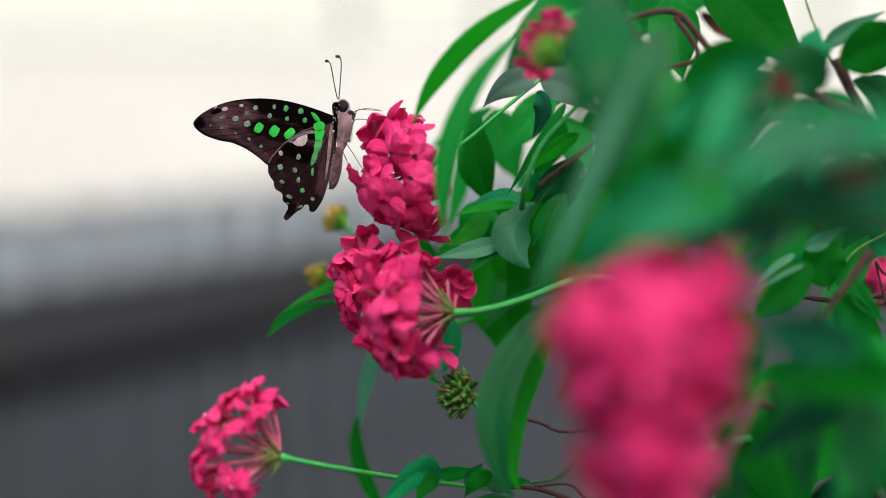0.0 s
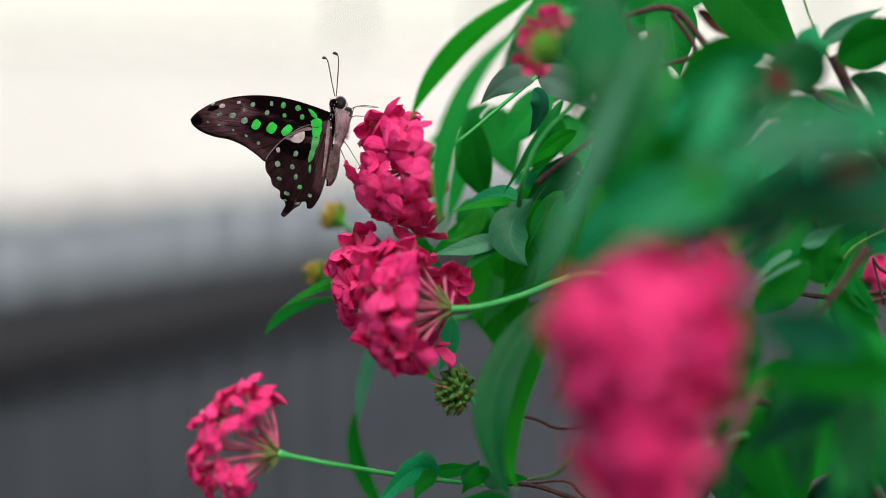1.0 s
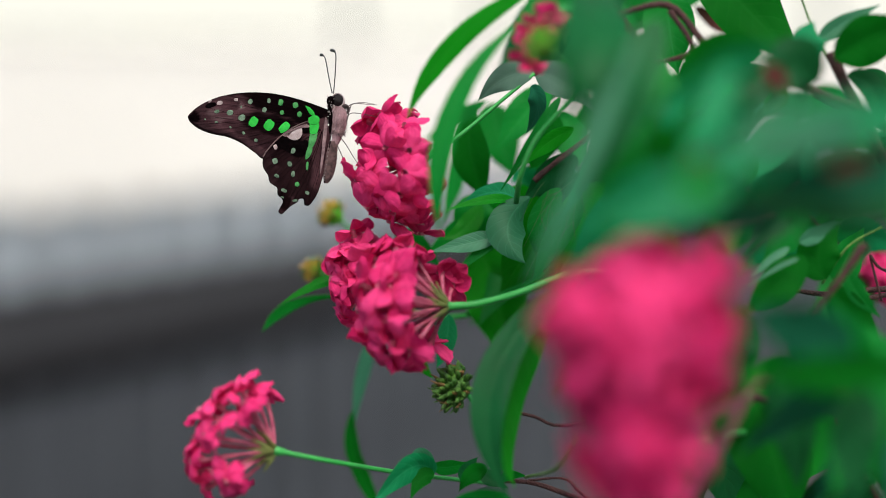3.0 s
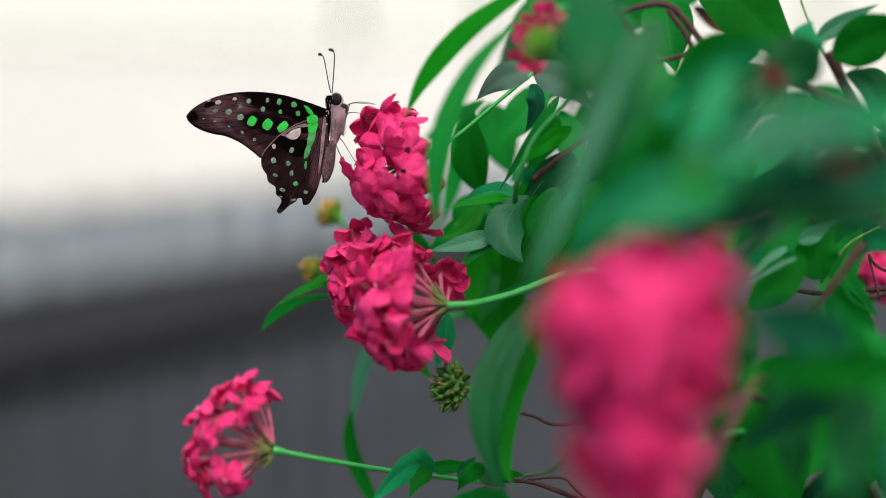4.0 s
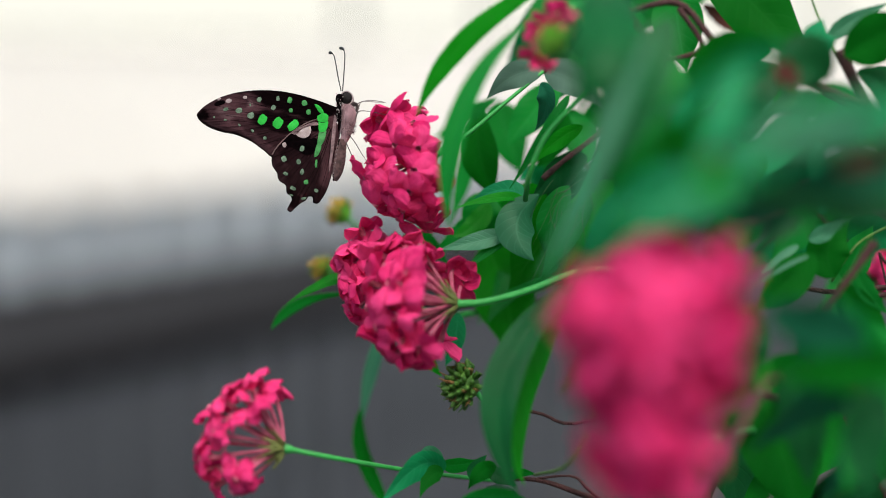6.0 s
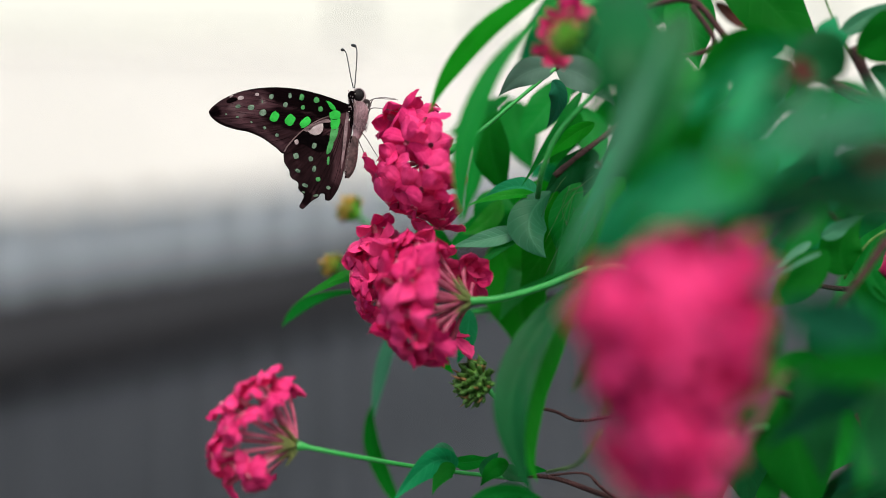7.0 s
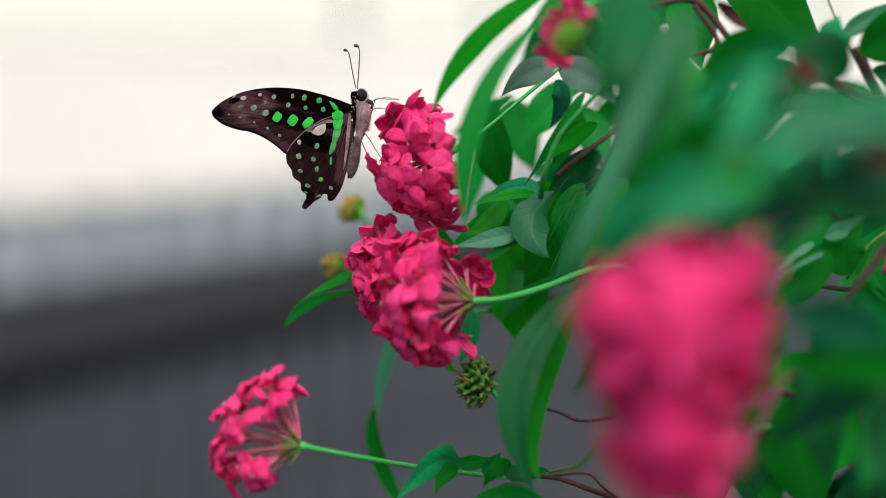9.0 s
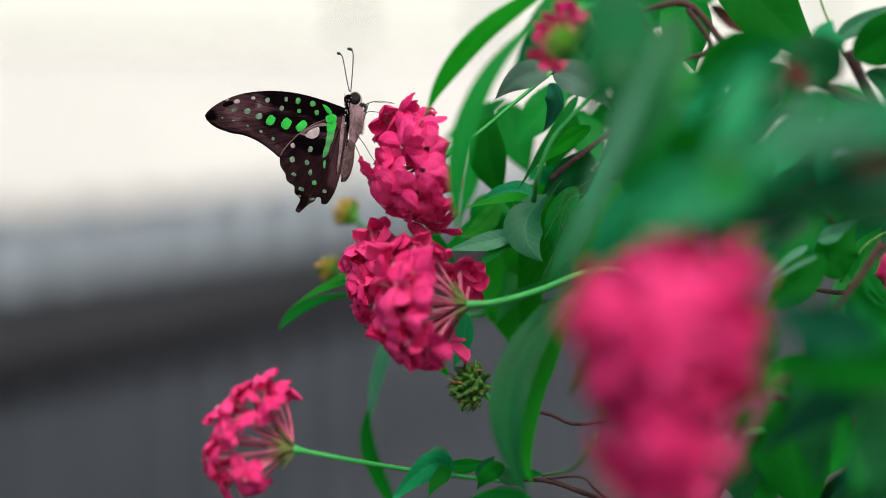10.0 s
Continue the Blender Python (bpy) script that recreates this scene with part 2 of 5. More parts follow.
def flower_head(hub, axis, stalk, label, seed, places=None, reach=0.018, spread=84, count=40, size=1.0, lean=0.42, closed=-0.35, stalk_radius=0.0009, flat=1.0, squash=0.0, uneven=1.0, inner=0):
    """A cluster of small five-petalled trumpets on one stalk, which ends at the hub.
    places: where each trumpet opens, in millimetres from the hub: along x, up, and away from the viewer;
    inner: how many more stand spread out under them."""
    rng = random.Random(seed)
    hub, axis = Vector(hub), Vector(axis).normalized()
    top = empty("flower_head", hub, label, "flower", "pink flower clusters")
    tube_part("stalk", list(stalk) + [tuple(hub)], stalk_radius * 1.15, stalk_radius * 1.3, STEM, top, 16, 10)
    bm = bmesh.new()
    ball(bm, hub + axis * 0.0012, (0.0019, 0.0019, 0.0019))
    down = (Vector(stalk[-1]) - hub).normalized()
    sweep(bm, [hub + down * 0.006, hub + down * 0.0035, hub + down * 0.0015, hub + axis * 0.001], [stalk_radius * 1.1, stalk_radius * 1.4, 0.0013, 0.0018], 10)
    part("receptacle", bm, STEM, top, "green base of the flower cluster")
    a = axis.orthogonal().normalized()
    b = axis.cross(a)
    bm = bmesh.new()
    for k in range(30):
        ang = k * 2.4
        d = (axis * rng.uniform(0.25, 1.3) + a * math.cos(ang) + b * math.sin(ang)).normalized()
        sweep(bm, [hub, hub + d * 0.003, hub + d * rng.uniform(0.005, 0.0095) + axis * 0.001], [0.0009, 0.0007, 0.00015], 5)
    part("calyx", bm, CALYX, top, "green-brown calyx with narrow sepals")
    if places:
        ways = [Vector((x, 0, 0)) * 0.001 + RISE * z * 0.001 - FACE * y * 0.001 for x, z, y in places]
        ways += list(dome(axis, reach, spread, inner, rng, flat, squash, uneven)) if inner else []
    else:
        ways = list(dome(axis, reach, spread, count, rng, flat, squash, uneven))
    for way in ways:
        z = way.normalized()
        x = z.orthogonal().normalized()
        x.rotate(Matrix.Rotation(rng.uniform(0, 6.28), 3, z))
        m = Matrix((x, z.cross(x), z)).transposed().to_4x4()
        m.translation = hub + z * 0.0022
        length = way.length - 0.0022
        fl = link_part("floret", FLORET_TUBE, top, m @ Matrix.Diagonal((1, 1, length / TUBE_LENGTH, 1)))
        tip = Matrix.Rotation(rng.uniform(-lean, lean), 4, "X") @ Matrix.Rotation(rng.uniform(-lean, lean), 4, "Y")
        shut = closed + rng.uniform(-0.35, 0.5)
        for p in range(5):
            pm = m @ Matrix.Translation((0, 0, length * 0.985)) @ tip @ Matrix.Rotation(p * 1.2566 + rng.uniform(-0.12, 0.12), 4, "Z") @ Matrix.Translation((0.0008, 0, 0)) @ Matrix.Rotation(-shut + rng.uniform(-0.3, 0.3), 4, "Y") @ Matrix.Rotation(rng.uniform(-0.4, 0.4), 4, "X") @ Matrix.Scale(size * rng.uniform(0.9, 1.1), 4)
            link_part("petal", PETALS[rng.randrange(8)], fl, pm)
    return top


def bud_cluster(hub, axis, radius, count, stalk, label, seed, tip_material=None, base_material=None):
    """A tight head of unopened buds on a stalk."""
    rng = random.Random(seed)
    hub, axis = Vector(hub), Vector(axis).normalized()
    top = empty("bud_head", hub, label, "flower bud", "green flower bud heads")
    tube_part("stalk", list(stalk) + [tuple(hub)], radius * 0.08, radius * 0.14, STEM, top, 12, 8)
    bm = bmesh.new()
    ball(bm, hub + axis * radius * 0.25, (radius * 0.62,) * 3)
    part("bud_base", bm, base_material or BUD, top)
    a = axis.orthogonal().normalized()
    b = axis.cross(a)
    for k in range(count):
        f = (k + 0.5) / count
        polar, ang = math.acos(1 - f * 1.15), k * 2.39996
        d = (axis * math.cos(polar) + (a * math.cos(ang) + b * math.sin(ang)) * math.sin(polar)).normalized()
        o = hub + axis * radius * 0.2
        h = radius * rng.uniform(0.7, 1.5)
        d2 = (d + axis * 0.35).normalized()
        bm = bmesh.new()
        w = radius * 0.108
        sweep(bm, [o + d * radius * 0.3, o + d * radius * 0.6, o + d * radius * 0.6 + d2 * h * 0.2, o + d * radius * 0.6 + d2 * h * 0.32, o + d * radius * 0.6 + d2 * h * 0.38], [w * 0.6, w * 0.8, w * 1.1, w * 0.85, w * 0.25], 7)
        part("bud", bm, tip_material if tip_material and k % 5 < 3 else BUD, top)
        if k % 6:
            bm = bmesh.new()
            s = d.orthogonal().normalized() * w * 1.6
            sweep(bm, [o + d * radius * 0.5 + s, o + d * radius * 0.85 + s * 1.2, o + d2 * radius * rng.uniform(0.95, 1.25) + s * 0.6], [w * 0.7, w * 0.6, w * 0.1], 5)
            part("sepal", bm, BUD_TIP if k % 3 == 1 else BUD, top, "pointed sepal")
    return top


def sprig(points, pairs, length, width, seed, materials, parent, droop=0.5):
    """A twig with opposite leaves."""
    rng = random.Random(seed)
    pts = curve_points(points, 24)
    tube_part("twig", points, 0.0013, 0.0007, TWIG, parent, 16, 7, knots=0.3)
    for k in range(pairs):
        s = (k + 0.6) / pairs
        i = min(int(s * 24), 23)
        q = pts[i]
        tan = (pts[i + 1] - pts[i]).normalized()
        out = tan.orthogonal().normalized()
        out.rotate(Matrix.Rotation(k * 1.5708 + rng.uniform(-0.5, 0.5), 3, tan))
        for sign in (-1, 1):
            d = (out * sign + tan * rng.uniform(0.2, 0.8) + Vector((rng.uniform(-0.3, 0.3), rng.uniform(-0.3, 0.1), -droop * rng.uniform(0.2, 1.0)))).normalized()
            n = length * rng.uniform(0.7, 1.15)
            e = q + d * n + Vector((0, 0, -0.25 * droop * n))
            leaf(q, (q + e) / 2 + Vector((0, 0, 0.12 * n)), e, width * rng.uniform(0.75, 1.15), rng.choice(materials), parent, roll=rng.uniform(-45, 45), fold=rng.uniform(6, 24))


# ---- setting: ground, hazy sky, corrugated shed ----
GROUND = simple_material("gravel_ground", (0.055, 0.055, 0.058), (0.095, 0.095, 0.098), 25.0, 0.95, 0.8, 0.01, spec=0.12)
SHEET = simple_material("grey_sheet_metal", (0.05, 0.058, 0.068), (0.09, 0.101, 0.117), 3.0, 0.6, 0.1)
FASCIA = simple_material("dark_fascia_board", (0.025, 0.026, 0.029), (0.04, 0.041, 0.045), 4.0, 0.7, 0.1)
ROOFING = simple_material("weathered_pale_sheet", (0.315, 0.365, 0.4), (0.455, 0.515, 0.555), 2.0, 0.55, 0.1)
# near-black that stands in for shade between boards and below the eaves board
GAP = simple_material("gap_shade_black", (0.003, 0.003, 0.004), (0.008, 0.008, 0.009), 5.0, 0.9, 0.1, spec=0.1)
BACKING = simple_material("clerestory_backing", (0.13, 0.155, 0.175), (0.2, 0.23, 0.25), 3.0, 0.7, 0.1)
POST = simple_material("pale_painted_post", (0.5, 0.5, 0.49), (0.62, 0.62, 0.6), 5.0, 0.6, 0.1)
PALE_ROOF = simple_material("bright_white_roof", (0.47, 0.462, 0.425), (0.56, 0.55, 0.51), 1.0, 0.8, 0.1)
WHITE_ROOF = simple_material("whitewashed_roof", (0.445, 0.44, 0.408), (0.53, 0.525, 0.488), 1.5, 0.8, 0.1)

bm = bmesh.new()
bmesh.ops.create_grid(bm, x_segments=1, y_segments=1, size=600)
tagged(part("ground", bm, GROUND, None), "grey gravel ground", "ground", kind="structure")

m, nt, p = node_material("hazy_sky_glow")
em = nt.nodes.new("ShaderNodeEmission")
g = grain(nt, 0.05, 0.0, 1.0)
nt.links.new(blend(nt, g, (0.92, 0.91, 0.82), (1.0, 0.98, 0.85)), em.inputs[0])
em.inputs[1].default_value = 1.06
nt.links.new(em.outputs[0], nt.nodes["Material Output"].inputs[0])
HAZE = m
bm = bmesh.new()
arc = [(80 * math.sin(radians(a)), 80 * math.cos(radians(a))) for a in range(-60, 61, 10)]
low = [bm.verts.new((x, y, -1)) for x, y in arc]
high = [bm.verts.new((x, y, 45)) for x, y in arc]
for i in range(len(arc) - 1):
    bm.faces.new((low[i], low[i + 1], high[i + 1], high[i]))
tagged(part("backdrop", bm, HAZE, None), "bright cream-white hazy sky", "sky", kind="structure")

# the shed: a wall of ribbed sheet that runs away from the viewer, a fascia, a low roof and a white wall over it
WALL_TURN = 35.0
WALL_START = Vector((-0.987, 2.912, 0.0))
ALONG = Vector((math.sin(radians(WALL_TURN)), math.cos(radians(WALL_TURN)), 0))
AWAY = Vector((-ALONG.y, ALONG.x, 0))


def shed_point(u, v, z):
    return WALL_START + ALONG * u + AWAY * v + Vector((0, 0, z))


def ribbed(u0, u1, a, b, pitch, depth, out):
    """A ribbed sheet between two lines (v, z), ribs proud along out."""
    bm = bmesh.new()
    rows = []
    n = int((u1 - u0) / pitch * 6)
    for i in range(n + 1):
        u = u0 + (u1 - u0) * i / n
        h = depth * (0.0, 0.5, 1.0, 1.0, 0.5, 0.0)[i % 6]
        rows.append([bm.verts.new(shed_point(u, v, z) + out * h) for v, z in (a, b)])
    for r, s in zip(rows, rows[1:]):
        bm.faces.new((r[0], s[0], s[1], r[1]))
    return bm


def slab(u0, u1, v0, v1, z0, z1, bm=None):
    bm = bm or bmesh.new()
    q = [bm.verts.new(shed_point(u, v, z)) for u in (u0, u1) for v in (v0, v1) for z in (z0, z1)]
    for f in ((0, 1, 3, 2), (4, 6, 7, 5), (0, 4, 5, 1), (2, 3, 7, 6), (0, 2, 6, 4), (1, 5, 7, 3)):
        bm.faces.new([q[k] for k in f])
    return bm


EAVE, FASCIA_LOW, BAND_TOP = 1.088, 0.920, 1.258
shed = empty("shed", shed_point(0, 0, 0), "grey ribbed shed wall, dark fascia, pale corrugated clerestory", "shed")
# blackened so that the slots between the boards look shaded
part("wall", slab(-4.0, 12.0, 0.06, 0.12, 0.0, FASCIA_LOW + 0.04), GAP, shed, "wall behind the boards, blackened as the shade between them", False)
bm = slab(-0.053, 0.053, 0.0, 0.05, 0.0, FASCIA_LOW - 0.077)
bmesh.ops.translate(bm, verts=bm.verts, vec=-WALL_START)
bmesh.ops.bevel(bm, geom=bm.edges[:], offset=0.004, segments=1, affect="EDGES")
board_mesh = to_mesh("board", bm, SHEET, False)
for k in range(95):
    link_part("board", board_mesh, shed, Matrix.Translation(shed_point(-3.92 + k * 0.168, 0.0, 0.0)))
part("fascia", slab(-4.0, 12.0, -0.02, 0.03, FASCIA_LOW, EAVE), FASCIA, shed, "dark grey eaves board", False)
# solid black strip in place of the shadow under the eaves board
part("eaves_shade_strip", slab(-4.0, 12.0, 0.0, 0.05, FASCIA_LOW - 0.075, FASCIA_LOW - 0.004), GAP, shed, "black strip painted as the shadow under the eaves board", False)
part("backing", slab(-4.0, 12.0, 0.07, 0.1, EAVE - 0.02, BAND_TOP), BACKING, shed, "grey board behind the clerestory panels", False)
bm = slab(-0.056, 0.056, 0.0, 0.04, EAVE + 0.004, BAND_TOP)
bmesh.ops.translate(bm, verts=bm.verts, vec=-WALL_START)
bmesh.ops.bevel(bm, geom=bm.edges[:], offset=0.008, segments=2, affect="EDGES")
panel_mesh = to_mesh("panel", bm, ROOFING, False)
for k in range(90):
    link_part("panel", panel_mesh, shed, Matrix.Translation(shed_point(-3.824 + k * 0.176, 0.0, 0.0)))
part("roof", ribbed(-4.0, 12.0, (0.0, BAND_TOP + 0.004), (0.62, 1.64), 0.23, 0.02, Vector((0, 0, 1))), WHITE_ROOF, shed, "whitewashed sloping roof", False)
part("ridge", slab(-4.0, 12.0, 0.63, 0.68, 0.0, 1.668), PALE_ROOF, shed, "white ridge and back wall", False)


# pale posts of the glasshouse far behind
for x, y, r in ((-0.53, 8.51, 0.036), (0.28, 9.01, 0.036), (2.19, 8.51, 0.036)):
    bm = bmesh.new()
    sweep(bm, [Vector((x, y, 0.0)), Vector((x, y, 3.0)), Vector((x, y, 6.0))], [r, r], 10)
    tagged(part("post", bm, POST, None), "pale grey painted post before the bright sky", "post", "glasshouse posts")

# ---- the bush ----
bush = empty("pentas_bush", (0.16, 0.1, 0.0), "leafy green pentas bush with reddish woody stems", "bush")


def L(a, b, c, w, mat=LEAF, **k):
    return leaf(a, b, c, w, mat, bush, **k)


# leaves round the flowers, in the plane of the butterfly
L((0.0337, -0.0240, 1.6350), (0.0047, -0.0263, 1.6162), (-0.0108, -0.0245, 1.5927), 0.00637, LEAF_BRIGHT, roll=-20, peak=.55, fold=10)
L((0.0251, -0.0385, 1.6231), (0.0032, -0.0488, 1.5971), (-0.0010, -0.0532, 1.5612), 0.00673, LEAF, roll=15, peak=.62)
L((0.0126, -0.0337, 1.5985), (0.0026, -0.0444, 1.5923), (-0.0058, -0.0450, 1.5870), 0.00486, LEAF, roll=30)
L((0.0102, 0.0303, 1.5950), (0.0091, 0.0285, 1.5800), (0.0149, 0.0314, 1.5633), 0.01247, LEAF_DEEP, roll=10, peak=.55)
L((0.0292, 0.0069, 1.6061), (0.0196, 0.0067, 1.6045), (0.0111, 0.0107, 1.5969), 0.00828, LEAF_DULL, roll=-5, peak=.4)
L((0.0292, 0.0069, 1.6061), (0.0385, 0.0015, 1.6030), (0.0464, -0.0094, 1.5944), 0.01080, LEAF_DULL, roll=0, peak=.4)
L((0.0281, 0.0064, 1.6020), (0.0302, 0.0056, 1.5957), (0.0268, 0.0144, 1.5863), 0.00612, LEAF_SHADE, roll=30)
L((0.0173, 0.0650, 1.5950), (0.0198, 0.0636, 1.5830), (0.0258, 0.0618, 1.5686), 0.01584, LEAF, roll=-10)
L((0.0360, -0.0089, 1.5988), (0.0281, -0.0105, 1.5858), (0.0178, -0.0026, 1.5688), 0.00396, LEAF, roll=30)
L((0.0416, 0.0047, 1.5886), (0.0331, 0.0041, 1.5838), (0.0263, 0.0033, 1.5770), 0.00540, LEAF_BRIGHT, roll=-20)
L((0.0277, 0.0019, 1.5670), (0.0203, -0.0053, 1.5576), (0.0258, -0.0086, 1.5470), 0.01244, LEAF_SMOOTH, roll=-10, peak=.5, fold=-8)
L((0.0230, 0.0019, 1.5657), (0.0135, -0.0030, 1.5663), (0.0000, -0.0083, 1.5633), 0.00306, LEAF_BRIGHT, roll=30, fold=25)
L((0.0236, 0.0020, 1.5659), (0.0156, 0.0072, 1.5680), (0.0051, 0.0114, 1.5625), 0.00720, LEAF_TEAL, roll=40)
L((0.0173, 0.0006, 1.5546), (0.0083, 0.0003, 1.5523), (-0.0047, -0.0001, 1.5495), 0.00576, LEAF_GREY, roll=15)
L((0.0218, 0.0007, 1.5555), (0.0115, -0.0001, 1.5491), (0.0029, -0.0010, 1.5416), 0.00288, LEAF, roll=20)
L((0.0126, 0.0315, 1.5646), (0.0107, 0.0306, 1.5570), (0.0127, 0.0345, 1.5479), 0.01412, LEAF)
L((0.0219, 0.0270, 1.5678), (0.0259, 0.0310, 1.5598), (0.0223, 0.0345, 1.5479), 0.01526, LEAF_BRIGHT, roll=20)
L((0.0119, 0.0393, 1.5473), (0.0187, 0.0370, 1.5280), (0.0235, 0.0340, 1.5039), 0.02177, LEAF_BRIGHT, roll=10)
L((0.0349, 0.0094, 1.5619), (0.0282, 0.0177, 1.5480), (0.0191, 0.0240, 1.5329), 0.01791, LEAF_BRIGHT, roll=10)
L((0.0371, 0.0023, 1.5698), (0.0317, 0.0008, 1.5573), (0.0324, 0.0042, 1.5442), 0.00972, LEAF, roll=20)
L((0.0373, -0.0310, 1.5446), (0.0145, -0.0466, 1.5161), (0.0197, -0.0547, 1.4829), 0.01086, LEAF_DARK, roll=15, peak=.5, fold=22)
L((0.0344, -0.0256, 1.5395), (0.0184, -0.0351, 1.5119), (0.0215, -0.0405, 1.4836), 0.01419, LEAF_BRIGHT, roll=-20)
L((-0.0233, 0.0449, 1.5148), (-0.0283, 0.0431, 1.5001), (-0.0317, 0.0407, 1.4804), 0.00495, LEAF_GREY, roll=20, peak=.4)
L((-0.0315, 0.0416, 1.4883), (-0.0297, 0.0393, 1.4696), (-0.0171, 0.0317, 1.4485), 0.00653, LEAF_DEEP, roll=30, peak=.45, twist=-40)
L((-0.0322, 0.0186, 1.5385), (-0.0423, 0.0183, 1.5361), (-0.0552, 0.0174, 1.5290), 0.00412, LEAF_BRIGHT, roll=35, peak=.34)
L((-0.0332, 0.0327, 1.5303), (-0.0509, 0.0324, 1.5276), (-0.0617, 0.0312, 1.5180), 0.00385, LEAF, roll=-25, peak=.66)
L((-0.0028, -0.0147, 1.4811), (-0.0102, -0.0193, 1.4841), (-0.0224, -0.0276, 1.4739), 0.00950, LEAF_TEAL, roll=-25, peak=.45)
L((-0.0029, -0.0123, 1.4837), (-0.0070, -0.0120, 1.4866), (-0.0114, -0.0143, 1.4842), 0.00464, LEAF_GREY, roll=-20, peak=.5)
L((-0.0028, -0.0167, 1.4812), (-0.0067, -0.0188, 1.4804), (-0.0101, -0.0235, 1.4749), 0.00529, LEAF_DEEP, roll=20)
L((0.0078, -0.0157, 1.4722), (0.0146, -0.0154, 1.4754), (0.0220, -0.0157, 1.4729), 0.00391, LEAF_DULL, roll=20)
L((-0.0032, -0.0083, 1.4819), (0.0025, -0.0084, 1.4816), (0.0090, -0.0081, 1.4833), 0.00540, LEAF, roll=25)
L((0.0075, -0.0111, 1.4772), (0.0079, -0.0106, 1.4811), (0.0111, -0.0101, 1.4853), 0.00538, LEAF_DARK, roll=10)
L((0.0138, -0.0157, 1.4824), (0.0089, -0.0231, 1.4830), (0.0049, -0.0214, 1.4771), 0.00524, LEAF_DEEP, roll=10)
L((0.0118, -0.0127, 1.4805), (0.0153, -0.0129, 1.4788), (0.0207, -0.0133, 1.4759), 0.00464, LEAF_DARK, roll=-20)
L((0.0171, -0.0130, 1.4781), (0.0216, -0.0128, 1.4802), (0.0270, -0.0128, 1.4795), 0.00321, LEAF, roll=30)
L((-0.0007, -0.0343, 1.4725), (0.0130, -0.0335, 1.4788), (0.0284, -0.0343, 1.4725), 0.00581, LEAF, roll=20)
L((0.0020, 0.0121, 1.5272), (0.0009, 0.0109, 1.5180), (-0.0022, 0.0099, 1.5097), 0.00612, LEAF_TEAL)
L((-0.0091, 0.0111, 1.5189), (-0.0078, 0.0103, 1.5125), (-0.0030, 0.0095, 1.5064), 0.00540, LEAF_BRIGHT, roll=20)
L((-0.0160, 0.0298, 1.5504), (-0.0093, 0.0296, 1.5485), (-0.0008, 0.0286, 1.5409), 0.00900, LEAF, roll=20)

L((0.0056, 0.0633, 1.5810), (0.0044, 0.0616, 1.5670), (-0.0008, 0.0596, 1.5510), 0.00605, LEAF, roll=20)
L((0.0079, 0.0357, 1.5584), (0.0021, 0.0347, 1.5502), (-0.0075, 0.0340, 1.5441), 0.00655, LEAF, roll=-10)
L((0.0125, 0.0263, 1.5622), (0.0077, 0.0254, 1.5547), (-0.0008, 0.0249, 1.5509), 0.00680, LEAF_BRIGHT, roll=10)

L((0.0359, 0.0361, 1.6015), (0.0269, 0.0348, 1.5911), (0.0183, 0.0335, 1.5803), 0.01221, LEAF, roll=10)
L((0.0380, 0.0300, 1.5922), (0.0342, 0.0288, 1.5828), (0.0285, 0.0277, 1.5735), 0.00945, LEAF_DEEP, roll=-15)

# leaves close to the viewer
L((0.0442, -0.1362, 1.6157), (0.0304, -0.1402, 1.5828), (0.0188, -0.1403, 1.5570), 0.00408, LEAF_GREY, roll=30, peak=.5)
L((0.0549, -0.0955, 1.6206), (0.0430, -0.1032, 1.5982), (0.0345, -0.1061, 1.5745), 0.01404, LEAF_DARK, roll=15)
L((0.0397, -0.0893, 1.6307), (0.0341, -0.1284, 1.6145), (0.0282, -0.1307, 1.5958), 0.01584, LEAF_DARK, roll=-10)
L((0.0758, -0.1376, 1.6125), (0.0571, -0.1478, 1.6063), (0.0423, -0.1537, 1.5942), 0.00678, LEAF_TEAL, roll=-35)
L((0.0625, -0.1519, 1.6088), (0.0560, -0.1579, 1.5962), (0.0490, -0.1598, 1.5813), 0.00594, LEAF_TEAL, roll=15)
L((0.0600, -0.1289, 1.5845), (0.0514, -0.1331, 1.5913), (0.0471, -0.1349, 1.6017), 0.00597, LEAF_DEEP, roll=10)
L((0.0713, -0.1305, 1.5977), (0.0639, -0.1351, 1.5966), (0.0517, -0.1408, 1.5866), 0.00713, LEAF_TEAL, roll=-30)
L((0.0637, -0.1636, 1.5888), (0.0469, -0.1696, 1.5816), (0.0294, -0.1709, 1.5711), 0.01030, LEAF_TEAL, roll=10)
L((0.0599, -0.0721, 1.6093), (0.0502, -0.0792, 1.5915), (0.0420, -0.0814, 1.5737), 0.01814, LEAF, roll=5)
L((0.0462, -0.1891, 1.5868), (0.0498, -0.1891, 1.5864), (0.0550, -0.1894, 1.5839), 0.00614, LEAF_BRIGHT, roll=10)
L((0.1020, -0.1593, 1.5855), (0.0851, -0.1592, 1.5861), (0.0683, -0.1597, 1.5819), 0.00965, LEAF_SHADE, roll=-10)
L((0.0787, -0.1457, 1.5826), (0.0701, -0.1513, 1.5774), (0.0620, -0.1520, 1.5719), 0.00867, LEAF_SHADE, roll=20)
L((0.0987, -0.1627, 1.5982), (0.0745, -0.1675, 1.5949), (0.0458, -0.1692, 1.5815), 0.01125, LEAF_TEAL, roll=20)
L((0.0961, -0.1578, 1.5956), (0.0740, -0.1749, 1.5956), (0.0610, -0.1783, 1.5923), 0.00847, LEAF_GREY, roll=-10)
